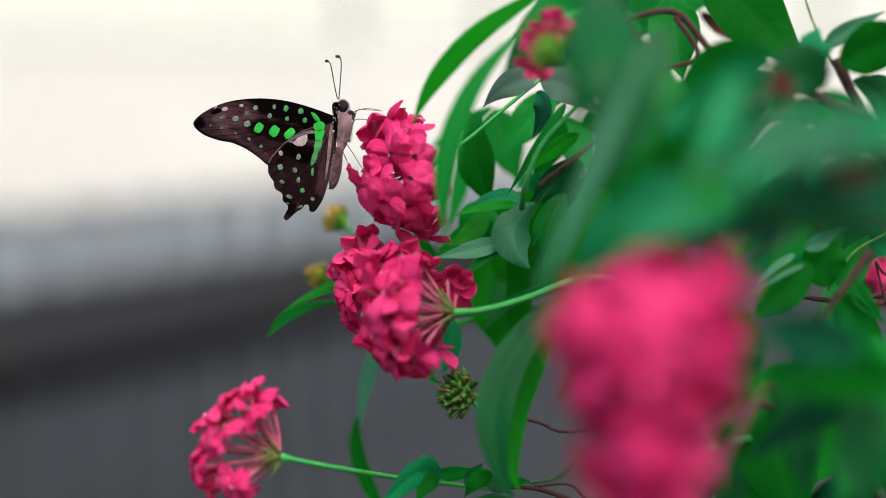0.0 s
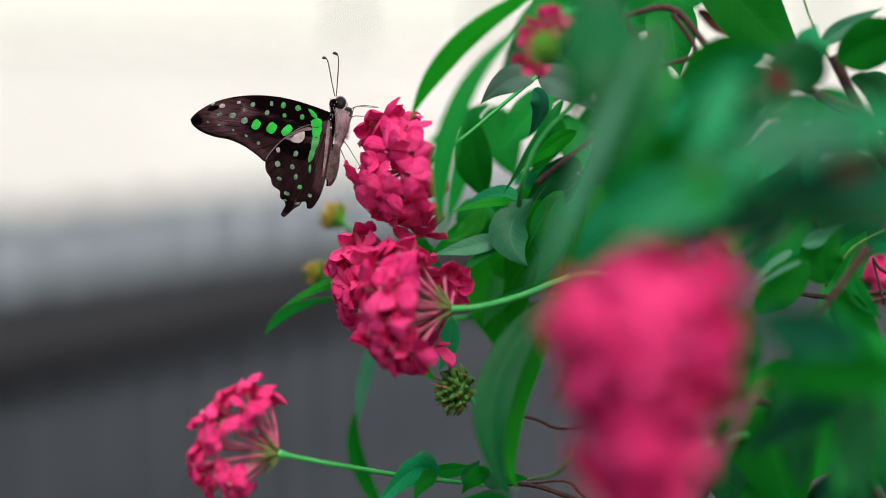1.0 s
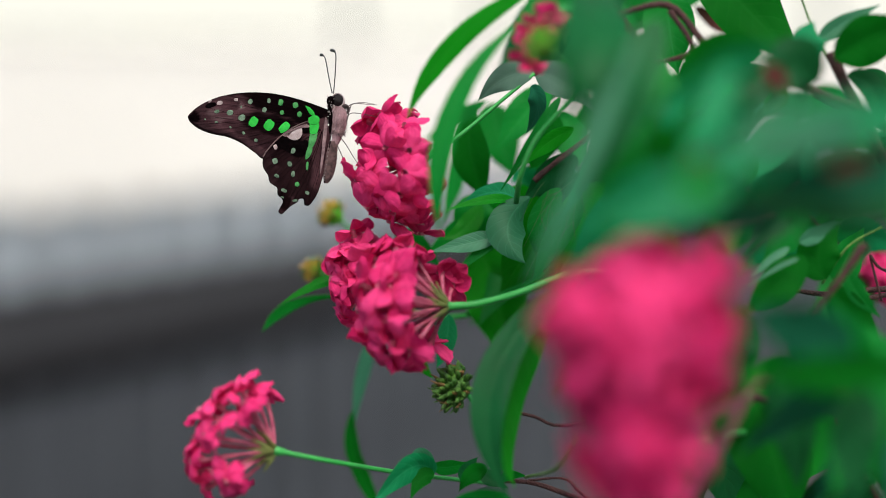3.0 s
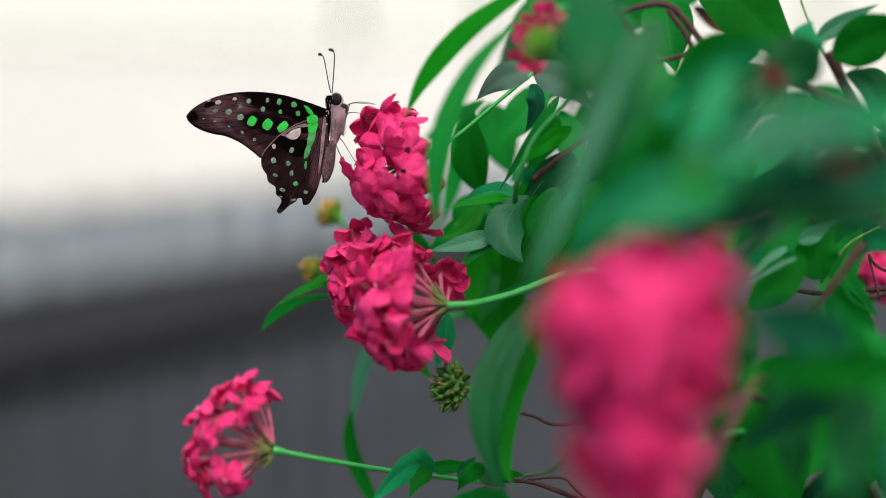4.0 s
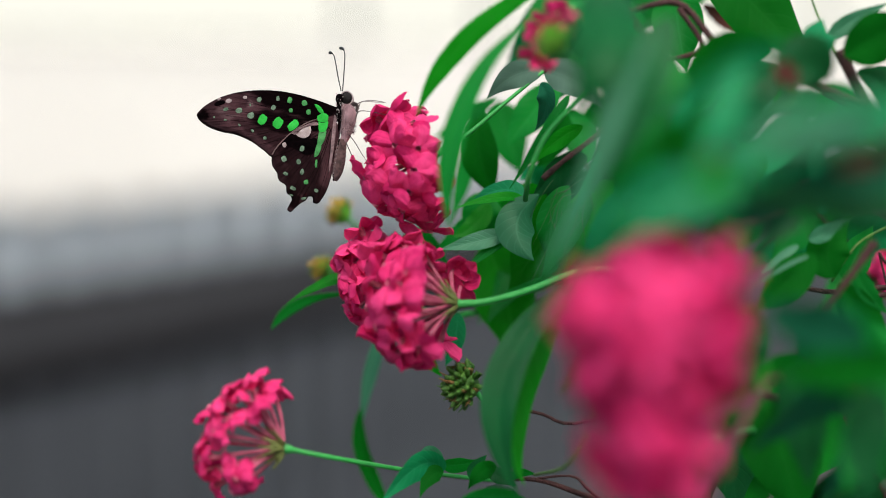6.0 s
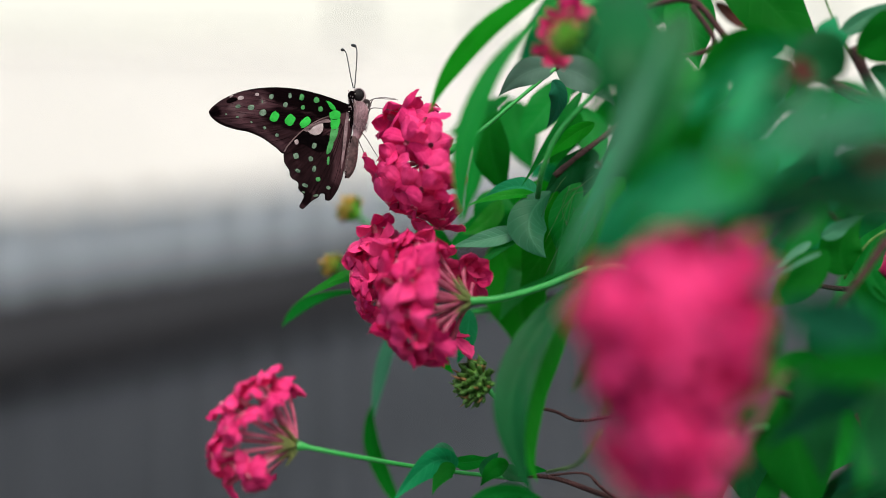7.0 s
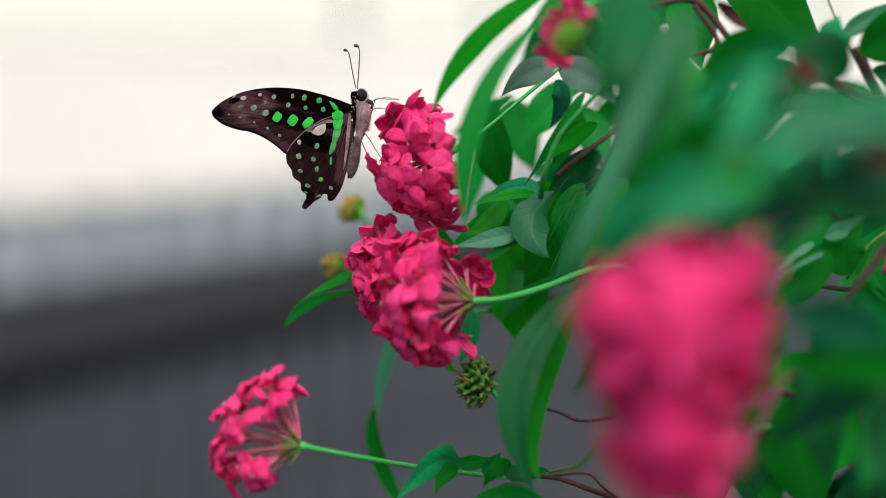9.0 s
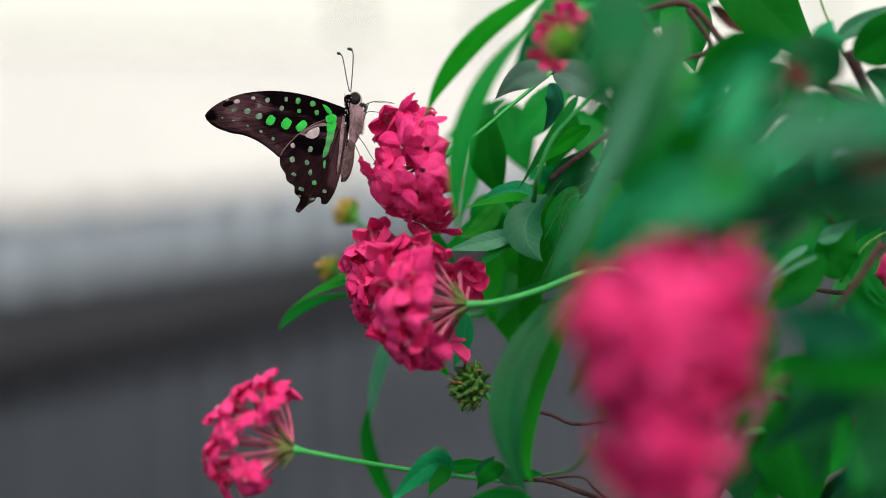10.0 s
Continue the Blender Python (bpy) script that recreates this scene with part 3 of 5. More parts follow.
L((0.1052, -0.1456, 1.5794), (0.0838, -0.1506, 1.5805), (0.0618, -0.1557, 1.5797), 0.01364, LEAF_DARK, roll=10)
L((0.0627, -0.1288, 1.5856), (0.0464, -0.1333, 1.5816), (0.0307, -0.1344, 1.5725), 0.00859, LEAF_TEAL, roll=-10)
L((0.0369, -0.1516, 1.6045), (0.0306, -0.1555, 1.5895), (0.0236, -0.1574, 1.5737), 0.00292, LEAF_GREY, roll=20)
L((0.0789, -0.1708, 1.5880), (0.0842, -0.1706, 1.5893), (0.0900, -0.1705, 1.5903), 0.00349, LEAF_BROWN, roll=10, label="withered red-brown leaf")
L((0.0747, -0.1153, 1.5801), (0.0548, -0.1209, 1.5752), (0.0359, -0.1222, 1.5645), 0.01350, LEAF_TEAL, roll=-30)
L((0.0812, -0.1465, 1.5767), (0.0689, -0.1512, 1.5784), (0.0540, -0.1519, 1.5725), 0.00694, LEAF_SHADE, roll=-20)
L((0.0937, -0.1418, 1.5452), (0.0803, -0.1452, 1.5503), (0.0672, -0.1486, 1.5551), 0.01324, LEAF_SHADE, roll=-15)
L((0.1064, -0.1462, 1.5424), (0.0849, -0.1508, 1.5414), (0.0661, -0.1508, 1.5414), 0.00930, LEAF_DEEP, roll=-15)
L((0.0517, -0.1313, 1.5912), (0.0478, -0.1326, 1.5809), (0.0360, -0.1337, 1.5718), 0.01174, LEAF_DEEP, roll=15)
# darker green here in place of shade from the canopy above
L((0.0987, -0.1383, 1.5342), (0.0950, -0.1397, 1.5226), (0.0960, -0.1417, 1.5064), 0.01174, LEAF_DARK, roll=10)
L((0.1175, -0.1012, 1.5336), (0.1117, -0.1031, 1.5178), (0.1146, -0.1058, 1.4964), 0.01296, LEAF, roll=20)

sprig(((0.1263, -0.0937, 1.5141), (0.1131, -0.0978, 1.5210), (0.1002, -0.1021, 1.5264)), 4, .032, .011, 64, [LEAF_SHADE, LEAF_SHADE, LEAF], bush)
L((0.0512, -0.1704, 1.5912), (0.0530, -0.1705, 1.5900), (0.0551, -0.1707, 1.5891), 0.00233, LEAF_BROWN, label="withered red-brown leaf")
L((0.0810, -0.0957, 1.6090), (0.0842, -0.0961, 1.6058), (0.0870, -0.0965, 1.6022), 0.00485, LEAF_BROWN, label="withered red-brown leaf")
L((0.0504, -0.0396, 1.5733), (0.0441, -0.0407, 1.5643), (0.0375, -0.0419, 1.5543), 0.00494, LEAF_TEAL, roll=5)
L((0.0468, -0.0280, 1.5858), (0.0414, -0.0294, 1.5741), (0.0338, -0.0310, 1.5616), 0.00505, LEAF_TEAL, roll=-15)
L((0.0485, -0.0669, 1.5971), (0.0547, -0.0680, 1.5879), (0.0562, -0.0693, 1.5772), 0.00676, LEAF_DEEP, roll=10)
# a tiny pale blade stands in for a bluish highlight
L((0.0544, -0.1018, 1.5998), (0.0529, -0.1022, 1.5970), (0.0513, -0.1027, 1.5931), 0.00197, LEAF_GREY, roll=10)
L((0.0901, -0.0906, 1.5679), (0.0828, -0.0911, 1.5643), (0.0755, -0.0920, 1.5570), 0.00380, LEAF_DARK, roll=15)

L((0.0883, 0.0592, 1.6287), (0.0972, 0.0585, 1.6224), (0.1041, 0.0578, 1.6169), 0.00515, LEAF_BROWN, label="withered red-brown leaf")

L((0.0839, -0.1720, 1.5951), (0.0723, -0.1724, 1.5920), (0.0585, -0.1730, 1.5871), 0.00300, LEAF_SHADE, roll=15)
L((0.0710, -0.1667, 1.6019), (0.0646, -0.1673, 1.5966), (0.0564, -0.1685, 1.5873), 0.00328, LEAF_GREY, roll=-10)
L((0.0649, -0.1630, 1.5959), (0.0542, -0.1639, 1.5882), (0.0411, -0.1647, 1.5817), 0.00309, LEAF_SHADE, roll=10)

# dark leaves at the lower right, canopy shade put into their colour
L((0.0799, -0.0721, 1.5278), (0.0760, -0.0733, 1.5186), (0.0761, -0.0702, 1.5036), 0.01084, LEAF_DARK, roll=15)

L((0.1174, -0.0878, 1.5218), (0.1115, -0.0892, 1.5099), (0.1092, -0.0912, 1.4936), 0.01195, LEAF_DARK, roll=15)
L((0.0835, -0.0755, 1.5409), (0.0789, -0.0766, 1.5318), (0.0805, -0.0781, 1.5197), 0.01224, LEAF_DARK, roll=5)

L((0.0687, -0.1254, 1.5783), (0.0527, -0.1259, 1.5750), (0.0328, -0.1268, 1.5673), 0.00799, LEAF_TEAL, roll=10)
L((0.0649, -0.1208, 1.5769), (0.0494, -0.1214, 1.5716), (0.0345, -0.1225, 1.5631), 0.00837, LEAF_TEAL, roll=-15)
L((0.0523, 0.0105, 1.5710), (0.0413, 0.0087, 1.5565), (0.0368, 0.0067, 1.5402), 0.01170, LEAF_BRIGHT, roll=10)
L((0.0441, -0.0000, 1.5673), (0.0360, -0.0016, 1.5549), (0.0280, -0.0034, 1.5398), 0.00896, LEAF, roll=-20)
L((0.0433, -0.0906, 1.5679), (0.0367, -0.0914, 1.5614), (0.0294, -0.0925, 1.5527), 0.00644, LEAF_TEAL, roll=-20)

L((0.0729, -0.0919, 1.6090), (0.0649, -0.0926, 1.6039), (0.0556, -0.0929, 1.6010), 0.00576, LEAF_DEEP, roll=10)
L((0.0635, -0.0936, 1.5957), (0.0567, -0.0943, 1.5893), (0.0472, -0.0958, 1.5771), 0.00893, LEAF_DEEP, roll=-10)
L((0.0613, -0.0975, 1.6037), (0.0584, -0.0982, 1.5980), (0.0563, -0.0991, 1.5910), 0.00370, LEAF_TEAL, roll=15)

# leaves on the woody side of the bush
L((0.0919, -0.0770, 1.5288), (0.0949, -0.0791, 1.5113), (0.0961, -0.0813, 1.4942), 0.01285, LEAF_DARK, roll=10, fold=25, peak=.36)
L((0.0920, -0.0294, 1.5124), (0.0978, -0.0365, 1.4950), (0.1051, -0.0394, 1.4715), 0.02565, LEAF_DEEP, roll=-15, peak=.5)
# low dark leaves whose green includes the shade they stand in
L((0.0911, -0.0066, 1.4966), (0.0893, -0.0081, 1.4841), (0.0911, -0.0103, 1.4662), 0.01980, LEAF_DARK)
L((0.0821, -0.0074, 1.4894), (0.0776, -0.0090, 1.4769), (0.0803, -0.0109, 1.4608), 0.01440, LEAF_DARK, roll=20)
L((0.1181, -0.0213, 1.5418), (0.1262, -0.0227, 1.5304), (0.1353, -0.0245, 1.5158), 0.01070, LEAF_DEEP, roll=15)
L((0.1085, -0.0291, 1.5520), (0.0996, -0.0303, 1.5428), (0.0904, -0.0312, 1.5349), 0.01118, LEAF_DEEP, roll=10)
L((0.1043, -0.0258, 1.5540), (0.0985, -0.0263, 1.5500), (0.0924, -0.0270, 1.5446), 0.00222, LEAF_GREY, roll=15)
L((0.1172, -0.0206, 1.5437), (0.1151, -0.0195, 1.5526), (0.1223, -0.0183, 1.5622), 0.01279, LEAF_DEEP, roll=-10)
# pale blade painted in as the highlight along the folded leaf edge
L((0.1079, -0.0241, 1.5557), (0.1130, -0.0238, 1.5579), (0.1190, -0.0233, 1.5620), 0.00445, LEAF_GREY, roll=10)
L((0.1228, -0.0110, 1.5409), (0.1263, -0.0100, 1.5496), (0.1316, -0.0089, 1.5584), 0.01058, LEAF, roll=15)
L((0.0805, 0.0017, 1.6424), (0.0950, -0.0003, 1.6258), (0.1121, -0.0072, 1.6083), 0.02153, LEAF_DEEP, roll=-5)
L((0.1100, -0.0323, 1.6100), (0.1070, -0.0316, 1.6154), (0.1098, -0.0259, 1.6217), 0.01026, LEAF_TEAL)
L((0.1162, -0.0273, 1.6105), (0.1266, -0.0265, 1.6168), (0.1408, -0.0260, 1.6212), 0.01540, LEAF_DEEP, roll=20)
L((0.1139, -0.0167, 1.6160), (0.1207, -0.0161, 1.6211), (0.1327, -0.0153, 1.6270), 0.00513, LEAF_GREY, roll=10)
L((0.1224, -0.0179, 1.6058), (0.1306, -0.0186, 1.6007), (0.1301, -0.0200, 1.5888), 0.00684, LEAF_DARK)
L((0.0725, 0.0189, 1.6328), (0.0734, 0.0173, 1.6200), (0.0762, 0.0155, 1.6055), 0.01648, LEAF)
L((0.0917, -0.0420, 1.6116), (0.0771, -0.0421, 1.6111), (0.0642, -0.0433, 1.6012), 0.01296, LEAF_DEEP, roll=-20)
L((0.0643, -0.0177, 1.6075), (0.0540, -0.0184, 1.6024), (0.0455, -0.0196, 1.5922), 0.01539, LEAF_TEAL)
L((0.1019, -0.0677, 1.6047), (0.0931, -0.0722, 1.6078), (0.0871, -0.0733, 1.5988), 0.01663, LEAF_DARK)

L((0.0985, -0.0177, 1.6075), (0.0882, -0.0187, 1.5998), (0.0763, -0.0194, 1.5939), 0.01368, LEAF_DARK, roll=10)
L((0.0911, 0.0055, 1.5948), (0.0821, 0.0043, 1.5850), (0.0749, 0.0031, 1.5752), 0.01620, LEAF_DARK, roll=-10)
L((0.0983, 0.0040, 1.5823), (0.0911, 0.0031, 1.5752), (0.0803, 0.0024, 1.5698), 0.01440, LEAF, roll=10)

L((0.1220, -0.0123, 1.6117), (0.1272, -0.0115, 1.6177), (0.1358, -0.0107, 1.6246), 0.00415, LEAF_GREY, roll=10)
L((0.1285, -0.0080, 1.6057), (0.1358, -0.0085, 1.6022), (0.1355, -0.0098, 1.5910), 0.00594, LEAF_DARK, roll=10)
L((0.0902, -0.0080, 1.6005), (0.0972, -0.0083, 1.5979), (0.0954, -0.0092, 1.5918), 0.00385, LEAF_GREY)

# thin pale strips in place of light along the leaf rims
L((0.1092, -0.0364, 1.5583), (0.1128, -0.0361, 1.5610), (0.1175, -0.0359, 1.5626), 0.00233, LEAF_GREY, roll=20)
L((0.1052, -0.0342, 1.5518), (0.0975, -0.0346, 1.5482), (0.0874, -0.0354, 1.5415), 0.00092, LEAF_GREY, roll=10)
L((0.1231, -0.0228, 1.5460), (0.1265, -0.0236, 1.5392), (0.1334, -0.0245, 1.5324), 0.00516, LEAF, roll=15)
L((0.1006, -0.0364, 1.5994), (0.0956, -0.0367, 1.5970), (0.0899, -0.0371, 1.5937), 0.00362, LEAF_DARK, roll=20)
L((0.0830, -0.0461, 1.6028), (0.0782, -0.0464, 1.5996), (0.0734, -0.0470, 1.5949), 0.00290, LEAF, roll=-25)
L((0.1249, -0.0496, 1.5741), (0.1201, -0.0500, 1.5709), (0.1136, -0.0508, 1.5645), 0.00547, LEAF_DARK, roll=15)
L((0.0800, -0.1048, 1.5343), (0.0779, -0.1053, 1.5307), (0.0767, -0.1059, 1.5258), 0.00314, LEAF_BRIGHT, roll=25)
L((0.0811, -0.0861, 1.5230), (0.0759, -0.0866, 1.5185), (0.0717, -0.0875, 1.5110), 0.00510, LEAF_DEEP, roll=-20)

# stems
tube_part("stem", ((0.1096, -0.0046, 1.6334), (0.1117, -0.0055, 1.6265), (0.1130, -0.0112, 1.6203), (0.1173, -0.0175, 1.6092)), 0.00029, 0.00040, BUD, bush)
tube_part("branch", ((0.1157, -0.0038, 1.5995), (0.1228, -0.0043, 1.5960), (0.1316, -0.0047, 1.5925), (0.1505, 0.0040, 1.5823)), 0.00090, 0.00108, TWIG, bush, 16, knots=.3)
tube_part("branch", ((0.1172, -0.0159, 1.5416), (0.1206, -0.0153, 1.5468), (0.1259, -0.0144, 1.5537), (0.1369, -0.0089, 1.5584)), 0.00036, 0.00045, BUD, bush, 14)
tube_part("branch", ((0.1369, -0.0117, 1.5356), (0.1334, -0.0100, 1.5496), (0.1360, -0.0104, 1.5461), (0.1469, -0.0011, 1.5412)), 0.00045, 0.00054, TWIG, bush, 14, knots=.4)
tube_part("stem", ((0.0472, -0.0177, 1.6075), (0.0371, -0.0166, 1.5964), (0.0283, -0.0154, 1.5860), (0.0238, -0.0143, 1.5747), (0.0230, -0.0055, 1.5659)), 0.00062, 0.0009, STEM, bush)
tube_part("branch", ((0.0426, -0.0287, 1.6191), (0.0571, -0.0188, 1.6252), (0.0696, -0.0141, 1.6262), (0.0808, -0.0156, 1.6139), (0.0954, -0.0073, 1.6074), (0.1126, -0.0310, 1.6001), (0.1259, -0.0317, 1.5943), (0.1602, -0.0116, 1.5710)), 0.00090, 0.00126, TWIG, bush, 30, knots=.3)
tube_part("branch", ((0.0688, -0.0142, 1.6253), (0.0756, -0.0157, 1.6134), (0.0651, -0.0116, 1.6092)), 0.00090, 0.00072, TWIG, bush, knots=.3)
tube_part("branch", ((0.1173, -0.0171, 1.6126), (0.1224, -0.0185, 1.6015), (0.1276, -0.0196, 1.5922), (0.1505, 0.0009, 1.5573)), 0.00162, 0.00198, TWIG, bush, 20, knots=.3)
tube_part("branch", ((0.1105, -0.0015, 1.5377), (0.1217, -0.0017, 1.5362), (0.1325, -0.0016, 1.5373), (0.1572, 0.0083, 1.5371)), 0.00072, 0.00108, TWIG, bush, 20, knots=.3)
tube_part("branch", ((0.1209, -0.0486, 1.5578), (0.1128, -0.0500, 1.5465), (0.1047, -0.0512, 1.5369)), 0.00144, 0.00108, TWIG, bush, 14, knots=.3)
tube_part("branch", ((0.0296, 0.0125, 1.5712), (0.0338, 0.0130, 1.5749), (0.0419, 0.0186, 1.5806), (0.0603, 0.0349, 1.5920)), 0.00108, 0.00090, TWIG, bush, 14, knots=.3)
tube_part("branch", ((0.0272, -0.0089, 1.4773), (0.0389, -0.0089, 1.4778), (0.0461, -0.0096, 1.4716), (0.0786, 0.0118, 1.4440)), 0.00040, 0.00054, TWIG, bush, 14, knots=.3)
tube_part("stem", ((0.0258, -0.0184, 1.4810), (0.0336, -0.0420, 1.4902), (0.0394, -0.0457, 1.5011)), 0.00054, 0.00054, BUD, bush)
tube_part("stem", ((0.0119, -0.0060, 1.5010), (0.0281, -0.0064, 1.4978), (0.0407, -0.0068, 1.4948), (0.0786, 0.0185, 1.4984)), 0.00054, 0.00054, TWIG, bush)

tube_part("branch", ((0.1254, -0.0067, 1.5381), (0.1278, -0.0059, 1.5358), (0.1334, -0.0050, 1.5353), (0.1450, 0.0012, 1.5362)), 0.00070, 0.00090, TWIG, bush, 14, knots=.3)

# thin dry tendrils hanging between the leaves
rng = random.Random(77)
HUSK = simple_material("tendril_dry_yellow", (0.015, 0.08, 0.015), (0.06, 0.16, 0.04), 300.0, 0.7)
for k in range(24):
    a = Vector((0.0347, -0.0010, 1.5674)) + Vector((rng.uniform(-0.003, 0.009), rng.uniform(-0.003, 0.003), rng.uniform(-0.012, 0.006)))
    e = a + Vector((rng.uniform(-0.009, 0.004), rng.uniform(-0.003, 0.003), rng.uniform(-0.018, -0.006)))
    tube_part("tendril", (tuple(a), tuple((a + e) / 2 + Vector((rng.uniform(-0.004, 0.002), 0, 0.003))), tuple(e)), 0.0001, 0.00006, HUSK, bush, 8, 5)

# leafy twigs deeper in the bush
MIX = [LEAF, LEAF, LEAF_DARK, LEAF_TEAL, LEAF_DARK]
sprig(((0.1161, 0.1150, 1.4772), (0.0855, 0.0946, 1.5125), (0.0629, 0.0882, 1.5415)), 5, .045, .017, 31, MIX, bush)
sprig(((0.1441, 0.1471, 1.5369), (0.1045, 0.1107, 1.5632), (0.0747, 0.1040, 1.5897)), 6, .045, .018, 32, MIX, bush)
sprig(((0.1836, 0.1260, 1.5665), (0.1503, 0.1025, 1.5768), (0.1201, 0.1043, 1.5918)), 6, .045, .018, 33, MIX, bush)
sprig(((0.1007, 0.1025, 1.5768), (0.0758, 0.0804, 1.5987), (0.0556, 0.0687, 1.6250)), 6, .045, .018, 34, MIX, bush)
sprig(((0.1806, 0.0946, 1.5125), (0.1524, 0.0725, 1.5350), (0.1282, 0.0606, 1.5590)), 5, .042, .017, 35, MIX, bush)
sprig(((0.1949, 0.1123, 1.4548), (0.1590, 0.0904, 1.4782), (0.1308, 0.0833, 1.5015)), 6, .045, .018, 36, MIX, bush)
# the two low inner twigs get only dark greens, as painted shade
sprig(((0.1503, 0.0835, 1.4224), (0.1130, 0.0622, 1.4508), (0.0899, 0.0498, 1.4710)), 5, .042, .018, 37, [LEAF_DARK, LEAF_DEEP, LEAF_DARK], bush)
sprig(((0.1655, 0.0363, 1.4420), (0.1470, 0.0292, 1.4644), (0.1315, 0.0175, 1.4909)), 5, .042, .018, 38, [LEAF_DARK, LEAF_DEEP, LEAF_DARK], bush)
sprig(((0.0824, 0.0494, 1.5481), (0.0595, 0.0410, 1.5608), (0.0431, 0.0331, 1.5769)), 5, .035, .015, 39, MIX, bush)
sprig(((0.0696, 0.0688, 1.5042), (0.0516, 0.0572, 1.5310), (0.0348, 0.0494, 1.5481)), 5, .038, .016, 40, MIX, bush)
sprig(((0.0665, 0.0580, 1.6189), (0.0546, 0.0590, 1.6267), (0.0428, 0.0602, 1.6366)), 4, .035, .015, 42, MIX, bush)
sprig(((0.0447, 0.0515, 1.5658), (0.0289, 0.0510, 1.5619), (0.0150, 0.0498, 1.5521)), 4, .03, .013, 44, MIX, bush)

# woody stems that carry the bush, and the shoots that join the twigs and flower stalks to them
for foot, top in (((0.36, 0.22, 0.0), (0.2143, 0.1392, 1.4719)), ((0.44, 0.16, 0.0), (0.2196, 0.1227, 1.5397)), ((0.3, 0.3, 0.0), (0.1830, 0.1952, 1.4439)), ((0.4, 0.3, 0.0), (0.2182, 0.1997, 1.5613))):
    f, t = Vector(foot), Vector(top)
    tube_part("trunk_stem", (foot, tuple(f.lerp(t, 0.35) + Vector((0.015, 0.01, 0))), tuple(f.lerp(t, 0.7) + Vector((-0.01, 0.012, 0))), top), 0.009, 0.0045, TWIG, bush, 30, 10, knots=0.25)
INNER_SHOOTS = (
    ("shoot", ((0.2143, 0.1386, 1.4672), (0.1650, 0.1278, 1.4603), (0.1161, 0.1150, 1.4772))),
    ("shoot", ((0.2196, 0.1224, 1.5375), (0.1880, 0.1368, 1.5334), (0.1441, 0.1471, 1.5369))),
    ("shoot", ((0.2196, 0.1227, 1.5397), (0.2061, 0.1243, 1.5531), (0.1836, 0.1260, 1.5665))),
    ("shoot", ((0.1441, 0.1471, 1.5369), (0.1216, 0.1295, 1.5549), (0.1007, 0.1025, 1.5768))),
    ("shoot", ((0.2143, 0.1392, 1.4719), (0.2016, 0.1167, 1.4906), (0.1806, 0.0946, 1.5125))),
    ("shoot", ((0.1830, 0.1952, 1.4439), (0.1652, 0.1340, 1.4300), (0.1503, 0.0835, 1.4224))),
    ("shoot", ((0.2143, 0.1386, 1.4672), (0.1914, 0.0872, 1.4525), (0.1655, 0.0363, 1.4420))),
    ("shoot", ((0.1161, 0.1150, 1.4772), (0.0899, 0.0919, 1.4911), (0.0696, 0.0688, 1.5042))),
    ("shoot", ((0.1007, 0.1025, 1.5768), (0.0820, 0.0806, 1.6008), (0.0665, 0.0580, 1.6189))),
)
OUTER_SHOOTS = (
    ("shoot", ((0.0292, 0.0069, 1.6061), (0.0456, 0.0216, 1.6045), (0.0685, 0.0551, 1.5953), (0.1007, 0.1025, 1.5768))),
    ("shoot", ((0.0637, 0.0557, 1.5190), (0.0764, 0.0741, 1.5075), (0.0899, 0.0919, 1.4911))),
    ("shoot", ((0.0234, 0.0561, 1.5220), (0.0402, 0.0659, 1.5214), (0.0696, 0.0688, 1.5042))),
    ("shoot", ((0.0137, -0.0090, 1.4769), (0.0281, -0.0090, 1.4766), (0.0470, -0.0002, 1.4679), (0.0965, 0.0604, 1.4364), (0.1503, 0.0835, 1.4224))),
    ("shoot", ((0.0885, -0.0540, 1.5144), (0.1109, -0.0061, 1.5002), (0.1650, 0.1278, 1.4603))),
    ("shoot", ((-0.0175, 0.0774, 1.5344), (0.0033, 0.0767, 1.5282), (0.0234, 0.0561, 1.5220))),
    ("shoot", ((0.0824, -0.0921, 1.5270), (0.1145, -0.0052, 1.5073), (0.1650, 0.1278, 1.4603))),
    ("shoot", ((0.1814, 0.0450, 1.5128), (0.2022, 0.0914, 1.4868), (0.2143, 0.1386, 1.4672))),
    ("shoot", ((0.0030, 0.0387, 1.6635), (0.0388, 0.0624, 1.6543), (0.0665, 0.0580, 1.6189))),
    ("shoot", ((0.0427, -0.0629, 1.6031), (0.0677, -0.0194, 1.5939), (0.1007, 0.1025, 1.5768))),
)
for name, way in INNER_SHOOTS + OUTER_SHOOTS:
    tube_part(name, way, 0.0006 if way[0][2] < 1.5 and way[0][0] < 0.05 else 0.0011, 0.0014, STEM if way[0][0] < 0.0 else TWIG, bush, 18, 7, knots=0.2)

